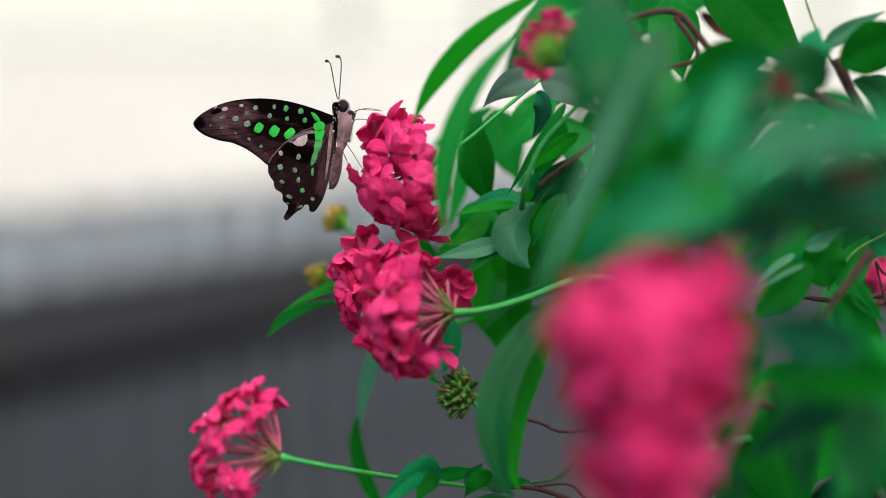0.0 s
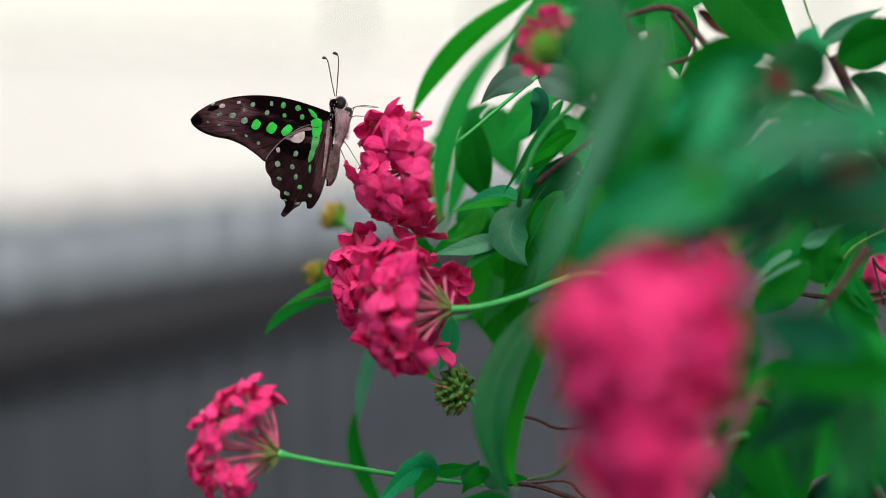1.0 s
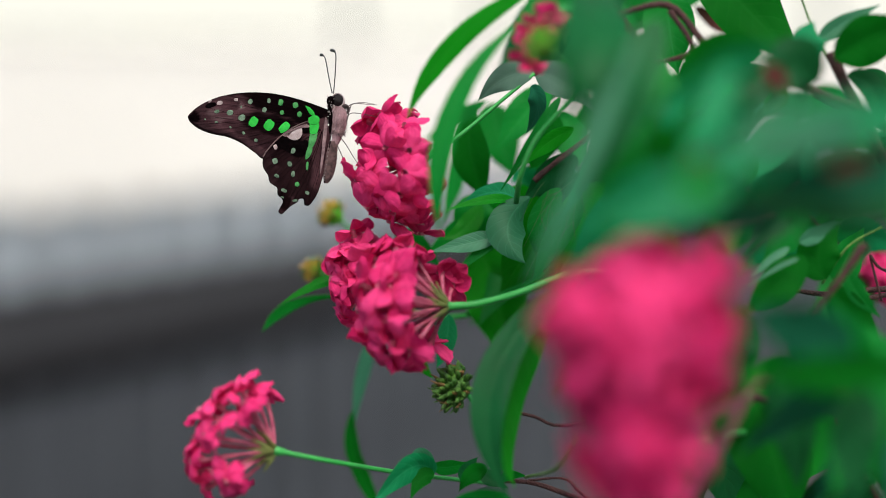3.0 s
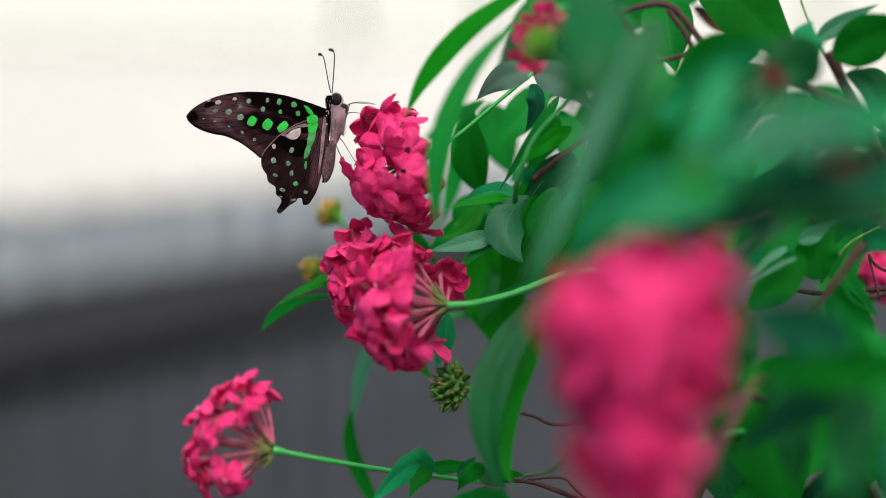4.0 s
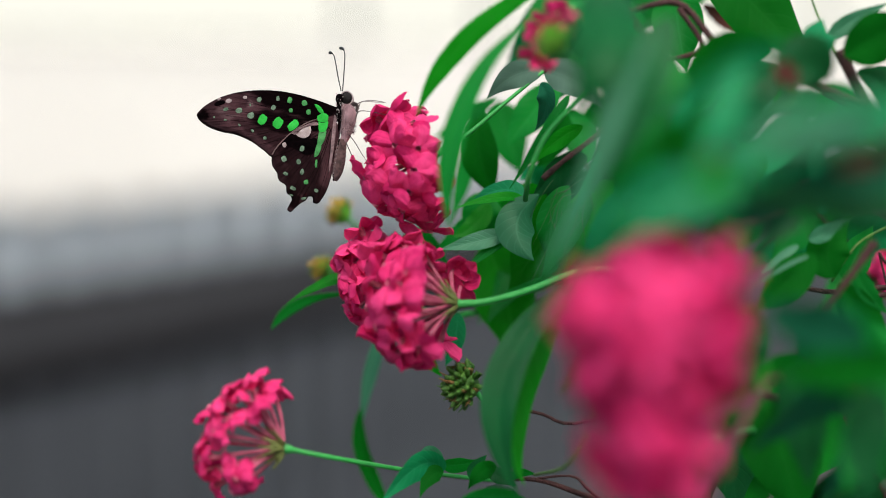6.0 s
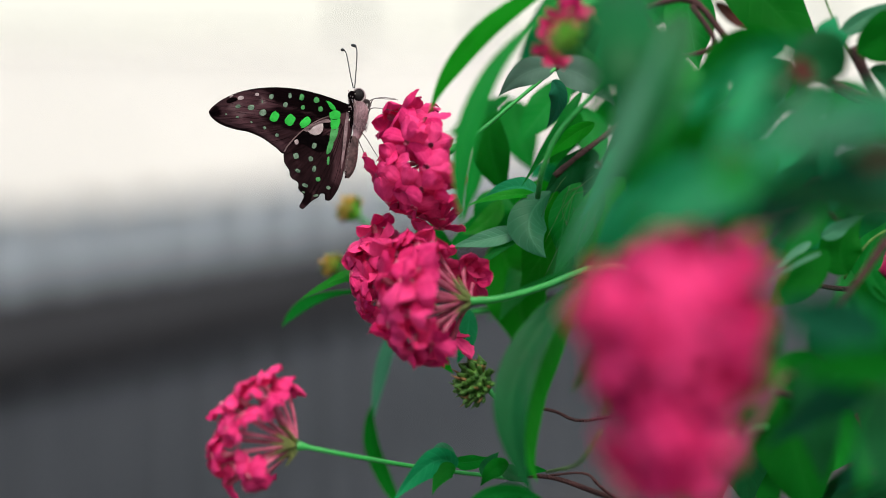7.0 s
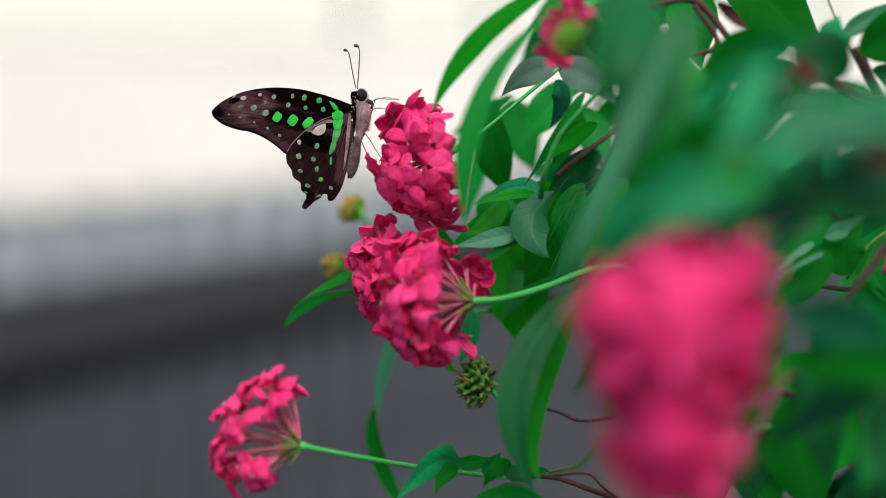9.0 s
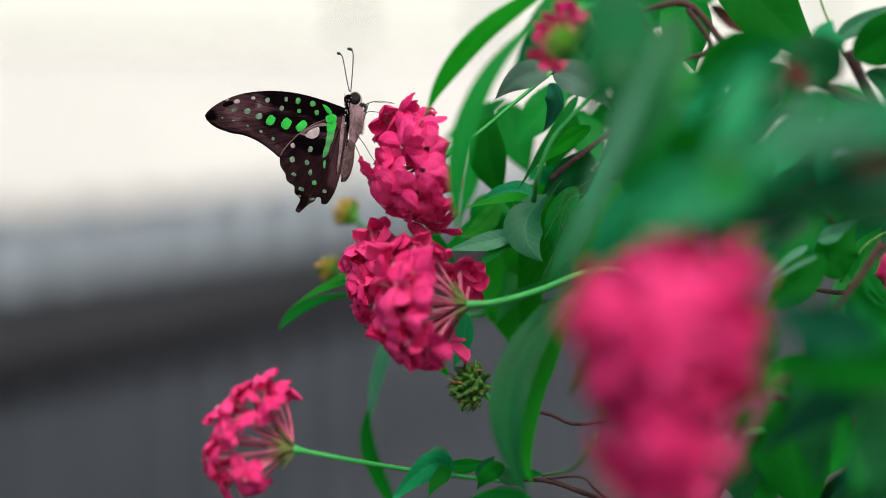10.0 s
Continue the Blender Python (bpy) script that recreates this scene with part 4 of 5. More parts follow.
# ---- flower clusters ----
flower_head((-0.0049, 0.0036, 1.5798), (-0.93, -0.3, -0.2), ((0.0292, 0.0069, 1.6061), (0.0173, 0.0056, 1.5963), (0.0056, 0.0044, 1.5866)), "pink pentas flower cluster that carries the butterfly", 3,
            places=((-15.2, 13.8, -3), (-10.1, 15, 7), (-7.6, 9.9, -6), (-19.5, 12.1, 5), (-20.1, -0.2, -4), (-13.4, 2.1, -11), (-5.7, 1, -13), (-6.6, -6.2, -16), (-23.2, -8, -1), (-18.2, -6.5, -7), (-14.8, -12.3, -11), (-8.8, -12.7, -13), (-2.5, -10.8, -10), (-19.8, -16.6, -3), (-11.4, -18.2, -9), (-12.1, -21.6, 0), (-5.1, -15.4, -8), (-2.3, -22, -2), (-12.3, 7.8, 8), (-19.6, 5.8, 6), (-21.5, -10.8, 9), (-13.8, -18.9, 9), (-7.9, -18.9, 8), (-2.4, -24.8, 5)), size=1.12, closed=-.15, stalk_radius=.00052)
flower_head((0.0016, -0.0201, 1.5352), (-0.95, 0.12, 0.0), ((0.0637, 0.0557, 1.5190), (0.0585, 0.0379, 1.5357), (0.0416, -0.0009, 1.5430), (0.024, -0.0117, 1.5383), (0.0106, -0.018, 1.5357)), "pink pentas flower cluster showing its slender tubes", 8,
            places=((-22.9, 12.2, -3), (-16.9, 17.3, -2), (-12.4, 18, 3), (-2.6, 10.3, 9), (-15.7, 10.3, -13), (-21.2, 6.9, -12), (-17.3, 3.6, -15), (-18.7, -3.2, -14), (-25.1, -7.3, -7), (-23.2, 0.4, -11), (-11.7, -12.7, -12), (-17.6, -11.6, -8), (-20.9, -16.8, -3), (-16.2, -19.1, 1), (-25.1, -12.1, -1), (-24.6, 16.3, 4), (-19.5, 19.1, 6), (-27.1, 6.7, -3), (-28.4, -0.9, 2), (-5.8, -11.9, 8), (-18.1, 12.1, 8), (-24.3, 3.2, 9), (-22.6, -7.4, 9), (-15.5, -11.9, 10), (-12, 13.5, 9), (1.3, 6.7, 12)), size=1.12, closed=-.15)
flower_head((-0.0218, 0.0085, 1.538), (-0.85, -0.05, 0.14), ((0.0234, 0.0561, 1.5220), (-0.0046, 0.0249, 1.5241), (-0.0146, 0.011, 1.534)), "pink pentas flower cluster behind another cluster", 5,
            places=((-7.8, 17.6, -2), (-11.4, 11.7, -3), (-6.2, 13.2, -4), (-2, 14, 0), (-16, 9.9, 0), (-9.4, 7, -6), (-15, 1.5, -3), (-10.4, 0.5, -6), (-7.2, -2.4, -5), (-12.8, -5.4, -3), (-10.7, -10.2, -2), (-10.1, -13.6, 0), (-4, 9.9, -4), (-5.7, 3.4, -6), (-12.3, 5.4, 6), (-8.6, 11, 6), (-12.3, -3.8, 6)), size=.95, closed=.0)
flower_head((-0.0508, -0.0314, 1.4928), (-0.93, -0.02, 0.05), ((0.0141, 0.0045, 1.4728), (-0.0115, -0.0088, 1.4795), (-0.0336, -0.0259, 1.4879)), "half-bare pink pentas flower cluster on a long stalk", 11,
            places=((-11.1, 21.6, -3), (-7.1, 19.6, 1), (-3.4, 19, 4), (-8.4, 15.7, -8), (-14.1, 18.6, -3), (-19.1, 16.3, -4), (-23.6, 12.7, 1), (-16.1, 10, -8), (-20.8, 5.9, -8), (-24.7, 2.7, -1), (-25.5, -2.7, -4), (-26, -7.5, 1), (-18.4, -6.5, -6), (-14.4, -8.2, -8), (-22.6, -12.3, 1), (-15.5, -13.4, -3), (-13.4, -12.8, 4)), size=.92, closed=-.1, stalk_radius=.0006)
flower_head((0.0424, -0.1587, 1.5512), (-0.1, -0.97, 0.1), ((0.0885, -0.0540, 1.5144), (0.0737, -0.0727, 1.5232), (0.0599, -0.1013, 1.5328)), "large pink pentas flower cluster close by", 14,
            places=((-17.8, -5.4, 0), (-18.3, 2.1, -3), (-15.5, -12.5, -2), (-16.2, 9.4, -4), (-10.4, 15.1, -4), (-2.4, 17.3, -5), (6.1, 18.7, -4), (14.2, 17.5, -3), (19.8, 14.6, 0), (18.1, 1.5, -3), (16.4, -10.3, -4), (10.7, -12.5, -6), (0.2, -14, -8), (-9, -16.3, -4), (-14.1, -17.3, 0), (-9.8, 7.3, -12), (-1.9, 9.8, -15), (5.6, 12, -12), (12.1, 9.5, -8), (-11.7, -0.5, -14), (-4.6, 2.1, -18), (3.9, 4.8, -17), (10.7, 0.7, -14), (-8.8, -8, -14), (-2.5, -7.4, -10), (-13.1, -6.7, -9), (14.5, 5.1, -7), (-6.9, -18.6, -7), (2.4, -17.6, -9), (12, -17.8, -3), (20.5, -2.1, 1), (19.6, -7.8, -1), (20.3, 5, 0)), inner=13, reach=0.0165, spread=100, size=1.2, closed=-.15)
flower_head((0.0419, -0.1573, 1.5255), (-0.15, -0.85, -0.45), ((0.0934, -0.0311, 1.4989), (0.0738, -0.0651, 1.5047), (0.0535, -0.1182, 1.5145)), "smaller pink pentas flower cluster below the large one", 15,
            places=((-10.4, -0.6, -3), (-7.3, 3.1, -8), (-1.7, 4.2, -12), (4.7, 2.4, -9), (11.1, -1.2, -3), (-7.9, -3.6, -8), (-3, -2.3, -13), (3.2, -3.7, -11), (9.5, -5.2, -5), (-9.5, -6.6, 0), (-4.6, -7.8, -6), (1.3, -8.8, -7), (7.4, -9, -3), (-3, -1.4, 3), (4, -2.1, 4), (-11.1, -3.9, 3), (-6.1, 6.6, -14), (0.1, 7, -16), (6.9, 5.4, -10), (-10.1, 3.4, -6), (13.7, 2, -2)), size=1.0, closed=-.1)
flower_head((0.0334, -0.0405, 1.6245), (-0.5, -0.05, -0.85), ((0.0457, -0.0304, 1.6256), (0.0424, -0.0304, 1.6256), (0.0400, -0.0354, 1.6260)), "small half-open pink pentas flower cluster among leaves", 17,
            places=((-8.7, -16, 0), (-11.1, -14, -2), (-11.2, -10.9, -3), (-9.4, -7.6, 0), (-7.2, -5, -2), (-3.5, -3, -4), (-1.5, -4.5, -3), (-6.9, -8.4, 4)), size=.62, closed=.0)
flower_head((0.1606, 0.0662, 1.5322), (-0.75, -0.5, 0.0), ((0.1814, 0.0450, 1.5128), (0.1764, 0.0748, 1.5200), (0.1686, 0.0705, 1.5266)), "pink pentas flower cluster among twigs", 19, reach=0.0085, spread=70, count=14, size=.75)
flower_head((-0.0121, 0.0217, 1.6459), (-0.2, -0.3, -0.9), ((0.0030, 0.0387, 1.6635), (-0.0044, 0.0282, 1.6588), (-0.0091, 0.0276, 1.6533)), "pink pentas flower cluster hanging high", 23, reach=0.009, spread=65, count=12, size=.9)

PURPLE = simple_material("stem_purple", (0.14, 0.018, 0.05), (0.28, 0.06, 0.12), 200.0, 0.6)
tube_part("branch", ((0.0824, -0.0921, 1.5270), (0.0781, -0.0974, 1.5236), (0.0714, -0.1036, 1.5135), (0.0606, -0.1059, 1.4950)), 0.00108, 0.00108, PURPLE, bush, 14, knots=.2, label="purple-red young shoot")
tube_part("branch", ((0.0781, -0.0974, 1.5236), (0.0678, -0.1029, 1.5200), (0.0563, -0.1131, 1.5171)), 0.00081, 0.00072, PURPLE, bush, 14, knots=.2, label="purple-red young shoot")
tube_part("branch", ((0.0857, -0.0905, 1.5694), (0.0741, -0.1057, 1.5682), (0.0664, -0.1109, 1.5673), (0.0605, -0.1161, 1.5655)), 0.00090, 0.00070, PURPLE, bush, 14, knots=.2, label="purple-red young shoot")

# ---- bud heads ----
bud_cluster((0.0055, -0.0102, 1.5076), (-0.75, -0.6, 0.2), 0.00774, 40, ((0.0119, -0.0060, 1.5009), (0.0097, -0.0059, 1.5023), (0.0076, -0.0055, 1.5048)), "green bud head with rusty tips on a thin stalk", 51)
GREEN_BUD = simple_material("bud_yellow_green", (0.05, 0.36, 0.006), (0.16, 0.46, 0.015), 400.0, 0.6)
YELLOW_BUD = simple_material("bud_ochre", (0.42, 0.2, 0.02), (0.6, 0.36, 0.04), 400.0, 0.6)
bud_cluster((-0.0388, 0.0698, 1.5532), (-0.7, 0.1, 0.7), 0.00616, 30, ((-0.0175, 0.0774, 1.5344), (-0.0298, 0.0738, 1.5453), (-0.0357, 0.0695, 1.5510)), "ochre and green bud head behind the flowers", 52, YELLOW_BUD, GREEN_BUD)
bud_cluster((-0.0448, 0.0576, 1.5346), (-0.6, -0.2, 0.6), 0.00524, 30, ((-0.0172, 0.0664, 1.5255), (-0.0293, 0.0619, 1.5293), (-0.0401, 0.0574, 1.5326)), "ochre bud head behind the flowers", 53, YELLOW_BUD, GREEN_BUD)
bud_cluster((0.0274, -0.0717, 1.6130), (-0.5, -0.3, 0.5), 0.0052, 40, ((0.0427, -0.0629, 1.6031), (0.0381, -0.0626, 1.6054), (0.0334, -0.0622, 1.6089)), "yellow-green bud head among leaves", 54, GREEN_BUD, GREEN_BUD)

# ---- the butterfly ----
def wing_material(name, dark, light, rays):
    m, nt, p = node_material(name)
    uv = nt.nodes.new("ShaderNodeUVMap")
    sep = nt.nodes.new("ShaderNodeSeparateXYZ")
    nt.links.new(uv.outputs[0], sep.inputs[0])
    wave = calc(nt, "ABSOLUTE", calc(nt, "SUBTRACT", calc(nt, "MULTIPLY", calc(nt, "FRACT", calc(nt, "MULTIPLY", sep.outputs[0], rays)), 2.0), 1.0))
    vein = calc(nt, "POWER", wave, 14.0)
    rim = calc(nt, "POWER", sep.outputs[1], 14.0)
    g = grain(nt, 130.0, 0.0, 1.0)
    lane = nt.nodes.new("ShaderNodeCombineXYZ")
    nt.links.new(calc(nt, "MULTIPLY", sep.outputs[0], 90.0), lane.inputs[0])
    nt.links.new(calc(nt, "MULTIPLY", sep.outputs[1], 5.0), lane.inputs[1])
    brush = add(nt, "ShaderNodeTexNoise", Scale=1.0, Detail=3.0)
    nt.links.new(lane.outputs[0], brush.inputs["Vector"])
    streak = add(nt, "ShaderNodeMapRange", From_Min=0.35, From_Max=0.65)
    nt.links.new(brush.outputs[0], streak.inputs["Value"])
    fine = grain(nt, 3000.0, 0.0, 1.0)
    c = blend(nt, calc(nt, "ADD", calc(nt, "MULTIPLY", g, 0.5), calc(nt, "ADD", calc(nt, "MULTIPLY", fine, 0.15), calc(nt, "MULTIPLY", streak.outputs[0], 0.35))), dark, light)
    c = blend(nt, calc(nt, "MULTIPLY", calc(nt, "MAXIMUM", calc(nt, "MULTIPLY", vein, 0.6), rim), 0.85), c, (0.014, 0.009, 0.01))
    def fade(value, a, b):
        r = add(nt, "ShaderNodeMapRange", From_Min=a, From_Max=b)
        nt.links.new(value, r.inputs["Value"])
        return r.outputs[0]

    tone = nt.nodes.new("ShaderNodeAttribute")
    tone.attribute_name = "tone"
    c = blend(nt, fade(tone.outputs["Fac"], 0.0, -1.0), c, (0.33, 0.225, 0.235))
    c = blend(nt, calc(nt, "MULTIPLY", fade(tone.outputs["Fac"], 0.05, 0.95), 0.97), c, (0.0018, 0.001, 0.0013))
    nt.links.new(c, p.inputs["Base Color"])
    p.inputs["Roughness"].default_value = 0.9
    p.inputs["Specular IOR Level"].default_value = 0.0
    relief(nt, p, calc(nt, "ADD", vein, calc(nt, "MULTIPLY", fine, 0.3)), 0.5, 0.0003)
    return m


WING = wing_material("wing_brown", (0.005, 0.002, 0.003), (0.096, 0.045, 0.054), 17.0)
WING_LOW = wing_material("hindwing_brown", (0.0035, 0.0015, 0.002), (0.084, 0.039, 0.046), 13.0)
SPOT_GREEN = simple_material("spot_bright_green", (0.014, 0.27, 0.03), (0.04, 0.47, 0.07), 300.0, 0.8, 0.05, spec=0.05)
SPOT_MID = simple_material("spot_dull_green", (0.025, 0.14, 0.04), (0.09, 0.33, 0.11), 500.0, 0.8, 0.1, spec=0.05)
SPOT_PALE = simple_material("spot_pale_green", (0.02, 0.05, 0.03), (0.21, 0.31, 0.225), 600.0, 0.8, 0.1, spec=0.05)
SPOT_BLACK = simple_material("spot_black", (0.0008, 0.0006, 0.0008), (0.004, 0.0025, 0.003), 700.0, 0.9, spec=0.0)
SPOT_WHITE = simple_material("spot_whitish", (0.2, 0.15, 0.155), (0.52, 0.45, 0.45), 500.0, 0.7, 0.1, spec=0.1)
MAUVE = simple_material("wing_mauve", (0.03, 0.016, 0.018), (0.34, 0.235, 0.25), 320.0, 0.75, 0.1, spec=0.1)
MARGIN = simple_material("wing_margin_mauve", (0.04, 0.022, 0.024), (0.2, 0.125, 0.13), 350.0, 0.7)
FUR = simple_material("fur_pinkish_grey", (0.1, 0.05, 0.06), (0.46, 0.29, 0.32), 330.0, 0.9, 0.15)
HAIR = simple_material("hair_pale_pink", (0.27, 0.16, 0.18), (0.6, 0.43, 0.46), 600.0, 0.8)
BODY_DARK = simple_material("body_dark", (0.012, 0.009, 0.01), (0.07, 0.045, 0.045), 900.0, 0.6, 0.8)
ABDOMEN = simple_material("abdomen_brown", (0.035, 0.018, 0.018), (0.26, 0.15, 0.15), 900.0, 0.75, 0.9)
EYE = simple_material("eye_black", (0.006, 0.005, 0.005), (0.012, 0.01, 0.01), 900.0, 0.22, spec=0.14)
LIMB = simple_material("limb_dark", (0.035, 0.028, 0.028), (0.16, 0.13, 0.13), 900.0, 0.5)
ANTENNA = simple_material("antenna_blue_black", (0.003, 0.007, 0.008), (0.012, 0.02, 0.02), 900.0, 0.6)
MM = 0.001

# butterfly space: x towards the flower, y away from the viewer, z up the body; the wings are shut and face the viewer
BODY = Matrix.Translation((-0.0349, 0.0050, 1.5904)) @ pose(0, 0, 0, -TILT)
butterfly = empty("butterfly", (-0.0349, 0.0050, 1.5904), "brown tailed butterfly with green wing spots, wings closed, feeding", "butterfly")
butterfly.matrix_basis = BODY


def on_body(x, z, y=0.0):
    return Vector((x * MM, y * MM, z * MM))


def body_part(name, bm, material, parent, label="", smooth=True):
    bm.transform(BODY)
    return part(name, bm, material, parent, label, smooth)


def soft_fields(x, z, fields):
    """How dark (1) or pale (-1) the scales are: soft ragged ellipses of x, z, half length, half width, turn, amount."""
    x, z = x + 0.9 * noise.noise((x * 0.35, z * 0.35, 3.0)), z + 0.9 * noise.noise((x * 0.35, z * 0.35, 11.0))
    tone = 0.0
    for cx, cz, a, b, turn, amount in fields:
        c, s = math.cos(radians(turn)), math.sin(radians(turn))
        r = math.hypot(((x - cx) * c + (z - cz) * s) / a, ((z - cz) * c - (x - cx) * s) / b)
        k = min(max((1.2 - r) / 0.4, 0.0), 1.0)
        k = k * k * (3 - 2 * k) * amount
        tone = max(tone, k) if amount > 0 else tone + k * (1 - max(tone, 0.0))
    return tone


def wing(name, rim, root, y, turn, material, label, fields):
    """A wing as a fan of rays from its root to its rim, fluted along the veins."""
    bm = bmesh.new()
    uv = bm.loops.layers.uv.new("UVMap")
    tone = bm.verts.layers.float.new("tone")
    edge = curve_points([(x, 0, z) for x, z in rim], 150)
    centre = Vector((root[0], 0, root[1]))
    rows = []
    for i, q in enumerate(edge):
        u = i / 150
        line = []
        for k in range(41):
            r = 0.02 + 0.98 * k / 40
            c = centre.lerp(q, r)
            c.y = y + 0.05 * math.sin(u * 95) * r
            v = bm.verts.new(c * MM)
            v[tone] = soft_fields(c.x, c.z, fields)
            line.append((v, (u, r)))
        rows.append(line)
    for a, b in zip(rows, rows[1:]):
        for k in range(40):
            quad = (a[k], a[k + 1], b[k + 1], b[k])
            f = bm.faces.new([v[0] for v in quad])
            for loop, v in zip(f.loops, quad):
                loop[uv].uv = v[1]
    bmesh.ops.rotate(bm, verts=bm.verts, cent=centre * MM, matrix=Matrix.Rotation(radians(turn), 3, "Y"))
    ob = body_part(name, bm, material, butterfly, label)
    thick = ob.modifiers.new("thickness", "SOLIDIFY")
    thick.thickness, thick.offset = 0.0001, 0.0
    return ob


def spots(owner, y, material, rows, label=""):
    """Rounded scale patches on a wing: x, z, half width, half height, turn."""
    for x, z, a, b, turn in rows:
        a, b = a * 0.9, b * 0.9
        bm = bmesh.new()
        rng = random.Random(int(x * 31 + z * 17))
        ring, inner = [], []
        for k in range(18):
            ang = k * math.pi / 9
            ca, sa = math.cos(ang), math.sin(ang)
            px = a * math.copysign(abs(ca) ** 0.8, ca) * (1 + 0.18 * noise.noise((x + ca, z + sa, 1.0))) * rng.uniform(0.96, 1.03)
            pz = b * math.copysign(abs(sa) ** 0.8, sa) * (1 + 0.18 * noise.noise((x + ca, z + sa, 9.0))) * rng.uniform(0.96, 1.03)
            t = radians(turn)
            q = (x + px * math.cos(t) - pz * math.sin(t), z + px * math.sin(t) + pz * math.cos(t))
            ring.append(bm.verts.new(on_body(*q, y + 0.06)))
            inner.append(bm.verts.new(on_body(x + (q[0] - x) * 0.8, z + (q[1] - z) * 0.8, y)))
        for k in range(18):
            bm.faces.new((ring[k], ring[(k + 1) % 18], inner[(k + 1) % 18], inner[k]))
        bm.faces.new(inner)
        body_part("wing_spot", bm, material, owner, label)


def patch(owner, y, material, outline, label=""):
    """A smooth-edged field of scales on a wing."""
    bm = bmesh.new()
    ring = curve_points([on_body(*q, y) for q in list(outline) + [outline[0]]], 36)[:-1]
    mid = sum(ring, Vector()) / len(ring)
    outer = [bm.verts.new(q + Vector((0, 0.06 * MM, 0))) for q in ring]
    inner = [bm.verts.new(mid + (q - mid) * 0.85) for q in ring]
    for k in range(len(ring)):
        bm.faces.new((outer[k], outer[(k + 1) % len(ring)], inner[(k + 1) % len(ring)], inner[k]))
    bm.faces.new(inner)
    return body_part("wing_patch", bm, material, owner, label)


FORE_RIM = [(-1.08, 3.96), (-6.84, 6.12), (-12.60, 7.92), (-18.36, 9.18), (-25.20, 9.72), (-32.40, 9.18), (-38.52, 7.56), (-43.56, 4.86), (-46.26, 2.16), (-45.54, 0.54),
            (-42.84, -1.44), (-38.52, -3.06), (-34.20, -3.96), (-29.52, -6.12), (-25.56, -9.00), (-22.32, -11.16), (-16.20, -8.46), (-8.10, -4.50), (-1.08, 0.18)]
HIND_RIM = [(-1.80, 1.62), (-6.84, 0.90), (-11.88, -1.08), (-16.92, -4.50), (-20.88, -8.64), (-22.32, -10.98), (-22.32, -14.22), (-20.70, -16.92), (-20.16, -19.08), (-17.82, -20.88), (-17.46, -23.22),
            (-16.02, -24.48), (-15.84, -26.28), (-17.10, -28.44), (-16.38, -29.16), (-14.76, -27.72), (-13.32, -26.46), (-11.52, -25.38), (-10.80, -24.30), (-9.18, -24.48), (-8.82, -26.28), (-7.56, -26.28), (-6.30, -24.66), (-4.86, -22.14), (-3.42, -17.46), (-2.16, -11.70), (-1.08, -6.30), (-0.54, -1.80)]
FORE_FIELDS = ((-14.04, 5.76, 14.4, 4.14, -9, 1), (-19.44, -0.72, 10.8, 3.6, -12, 0.9), (-9, 1.8, 7.2, 2.88, -20, 1), (-0.72, 0.18, 1.8, 3.6, 10, 1), (-23.4, 9.18, 19.8, 0.9, -3, 0.9), (-21.6, -5.58, 9, 2.34, -27, 0.62), (-28.8, -1.98, 6.12, 1.8, -20, 0.5), (-33.3, -4.14, 5.4, 0.9, -22, 0.4), (-44.1, 1.8, 1.62, 1.8, 0, 1), (-28.8, 6.84, 0.72, 2.88, -20, -0.3), (-34.2, 0.54, 4.68, 1.08, -14, -0.12), (-37.8, 3.6, 2.52, 1.08, 15, -0.12))
HIND_FIELDS = ((-15.12, -6.12, 5.4, 2.16, 15, 1), (-10.44, -8.64, 3.24, 2.7, 0, 1), (-15.3, -11.34, 7.92, 3.6, -40, 0.8), (-12.24, -17.46, 6.12, 6.84, 0, 0.75), (-15.66, -25.2, 1.98, 4.32, 20, 0.9), (-9, -23.4, 4.32, 3.6, 0, 0.75), (-20.16, -13.5, 1.98, 5.4, 20, 0.6), (-8.1, -1.98, 2.34, 1.62, 30, 0.95), (-12.24, -2.52, 4.68, 1.26, 28, -0.5), (-3.06, -7.2, 1.08, 8.64, -3, -0.5), (-5.4, -15.3, 0.9, 7.2, -4, -0.2), (-18, -8.46, 5.4, 0.45, 38, -0.3), (-9, -15.3, 2.16, 7.2, -8, 0.7))
fore = wing("forewing", FORE_RIM, (-1.26, 2.16), 0.0, 0, WING, "brown forewing with green and black spots", FORE_FIELDS)
hind = wing("hindwing", HIND_RIM, (-2.52, -0.18), -0.5, 0, WING_LOW, "dark brown scalloped hindwing with a short tail", HIND_FIELDS)
wing("forewing", FORE_RIM, (-1.26, 2.16), 1.6, -0.8, WING, "brown forewing on the far side", FORE_FIELDS)
wing("hindwing", HIND_RIM, (-2.52, -0.18), 2.1, 1.4, WING_LOW, "brown hindwing on the far side", HIND_FIELDS)

spots(fore, -0.16, SPOT_BLACK, [(-39.06, 5.58, 1.98, 0.90, 18), (-45.00, 1.44, 1.08, 1.26, 40)], "velvet black patch")
spots(fore, -0.26, SPOT_GREEN, [(-25.38, 0.36, 1.45, 1.85, -35), (-20.52, -0.72, 1.6, 2.15, -36), (-15.66, -1.44, 2.35, 1.4, 42)], "bright green spot")
spots(fore, -0.26, SPOT_MID, [(-12.06, 5.58, 0.97, 0.97, 20), (-10.80, 2.70, 0.81, 0.97, 0), (-16.74, 6.48, 0.81, 1.13, -15), (-16.38, 3.24, 0.65, 0.81, 0)], "green spot")
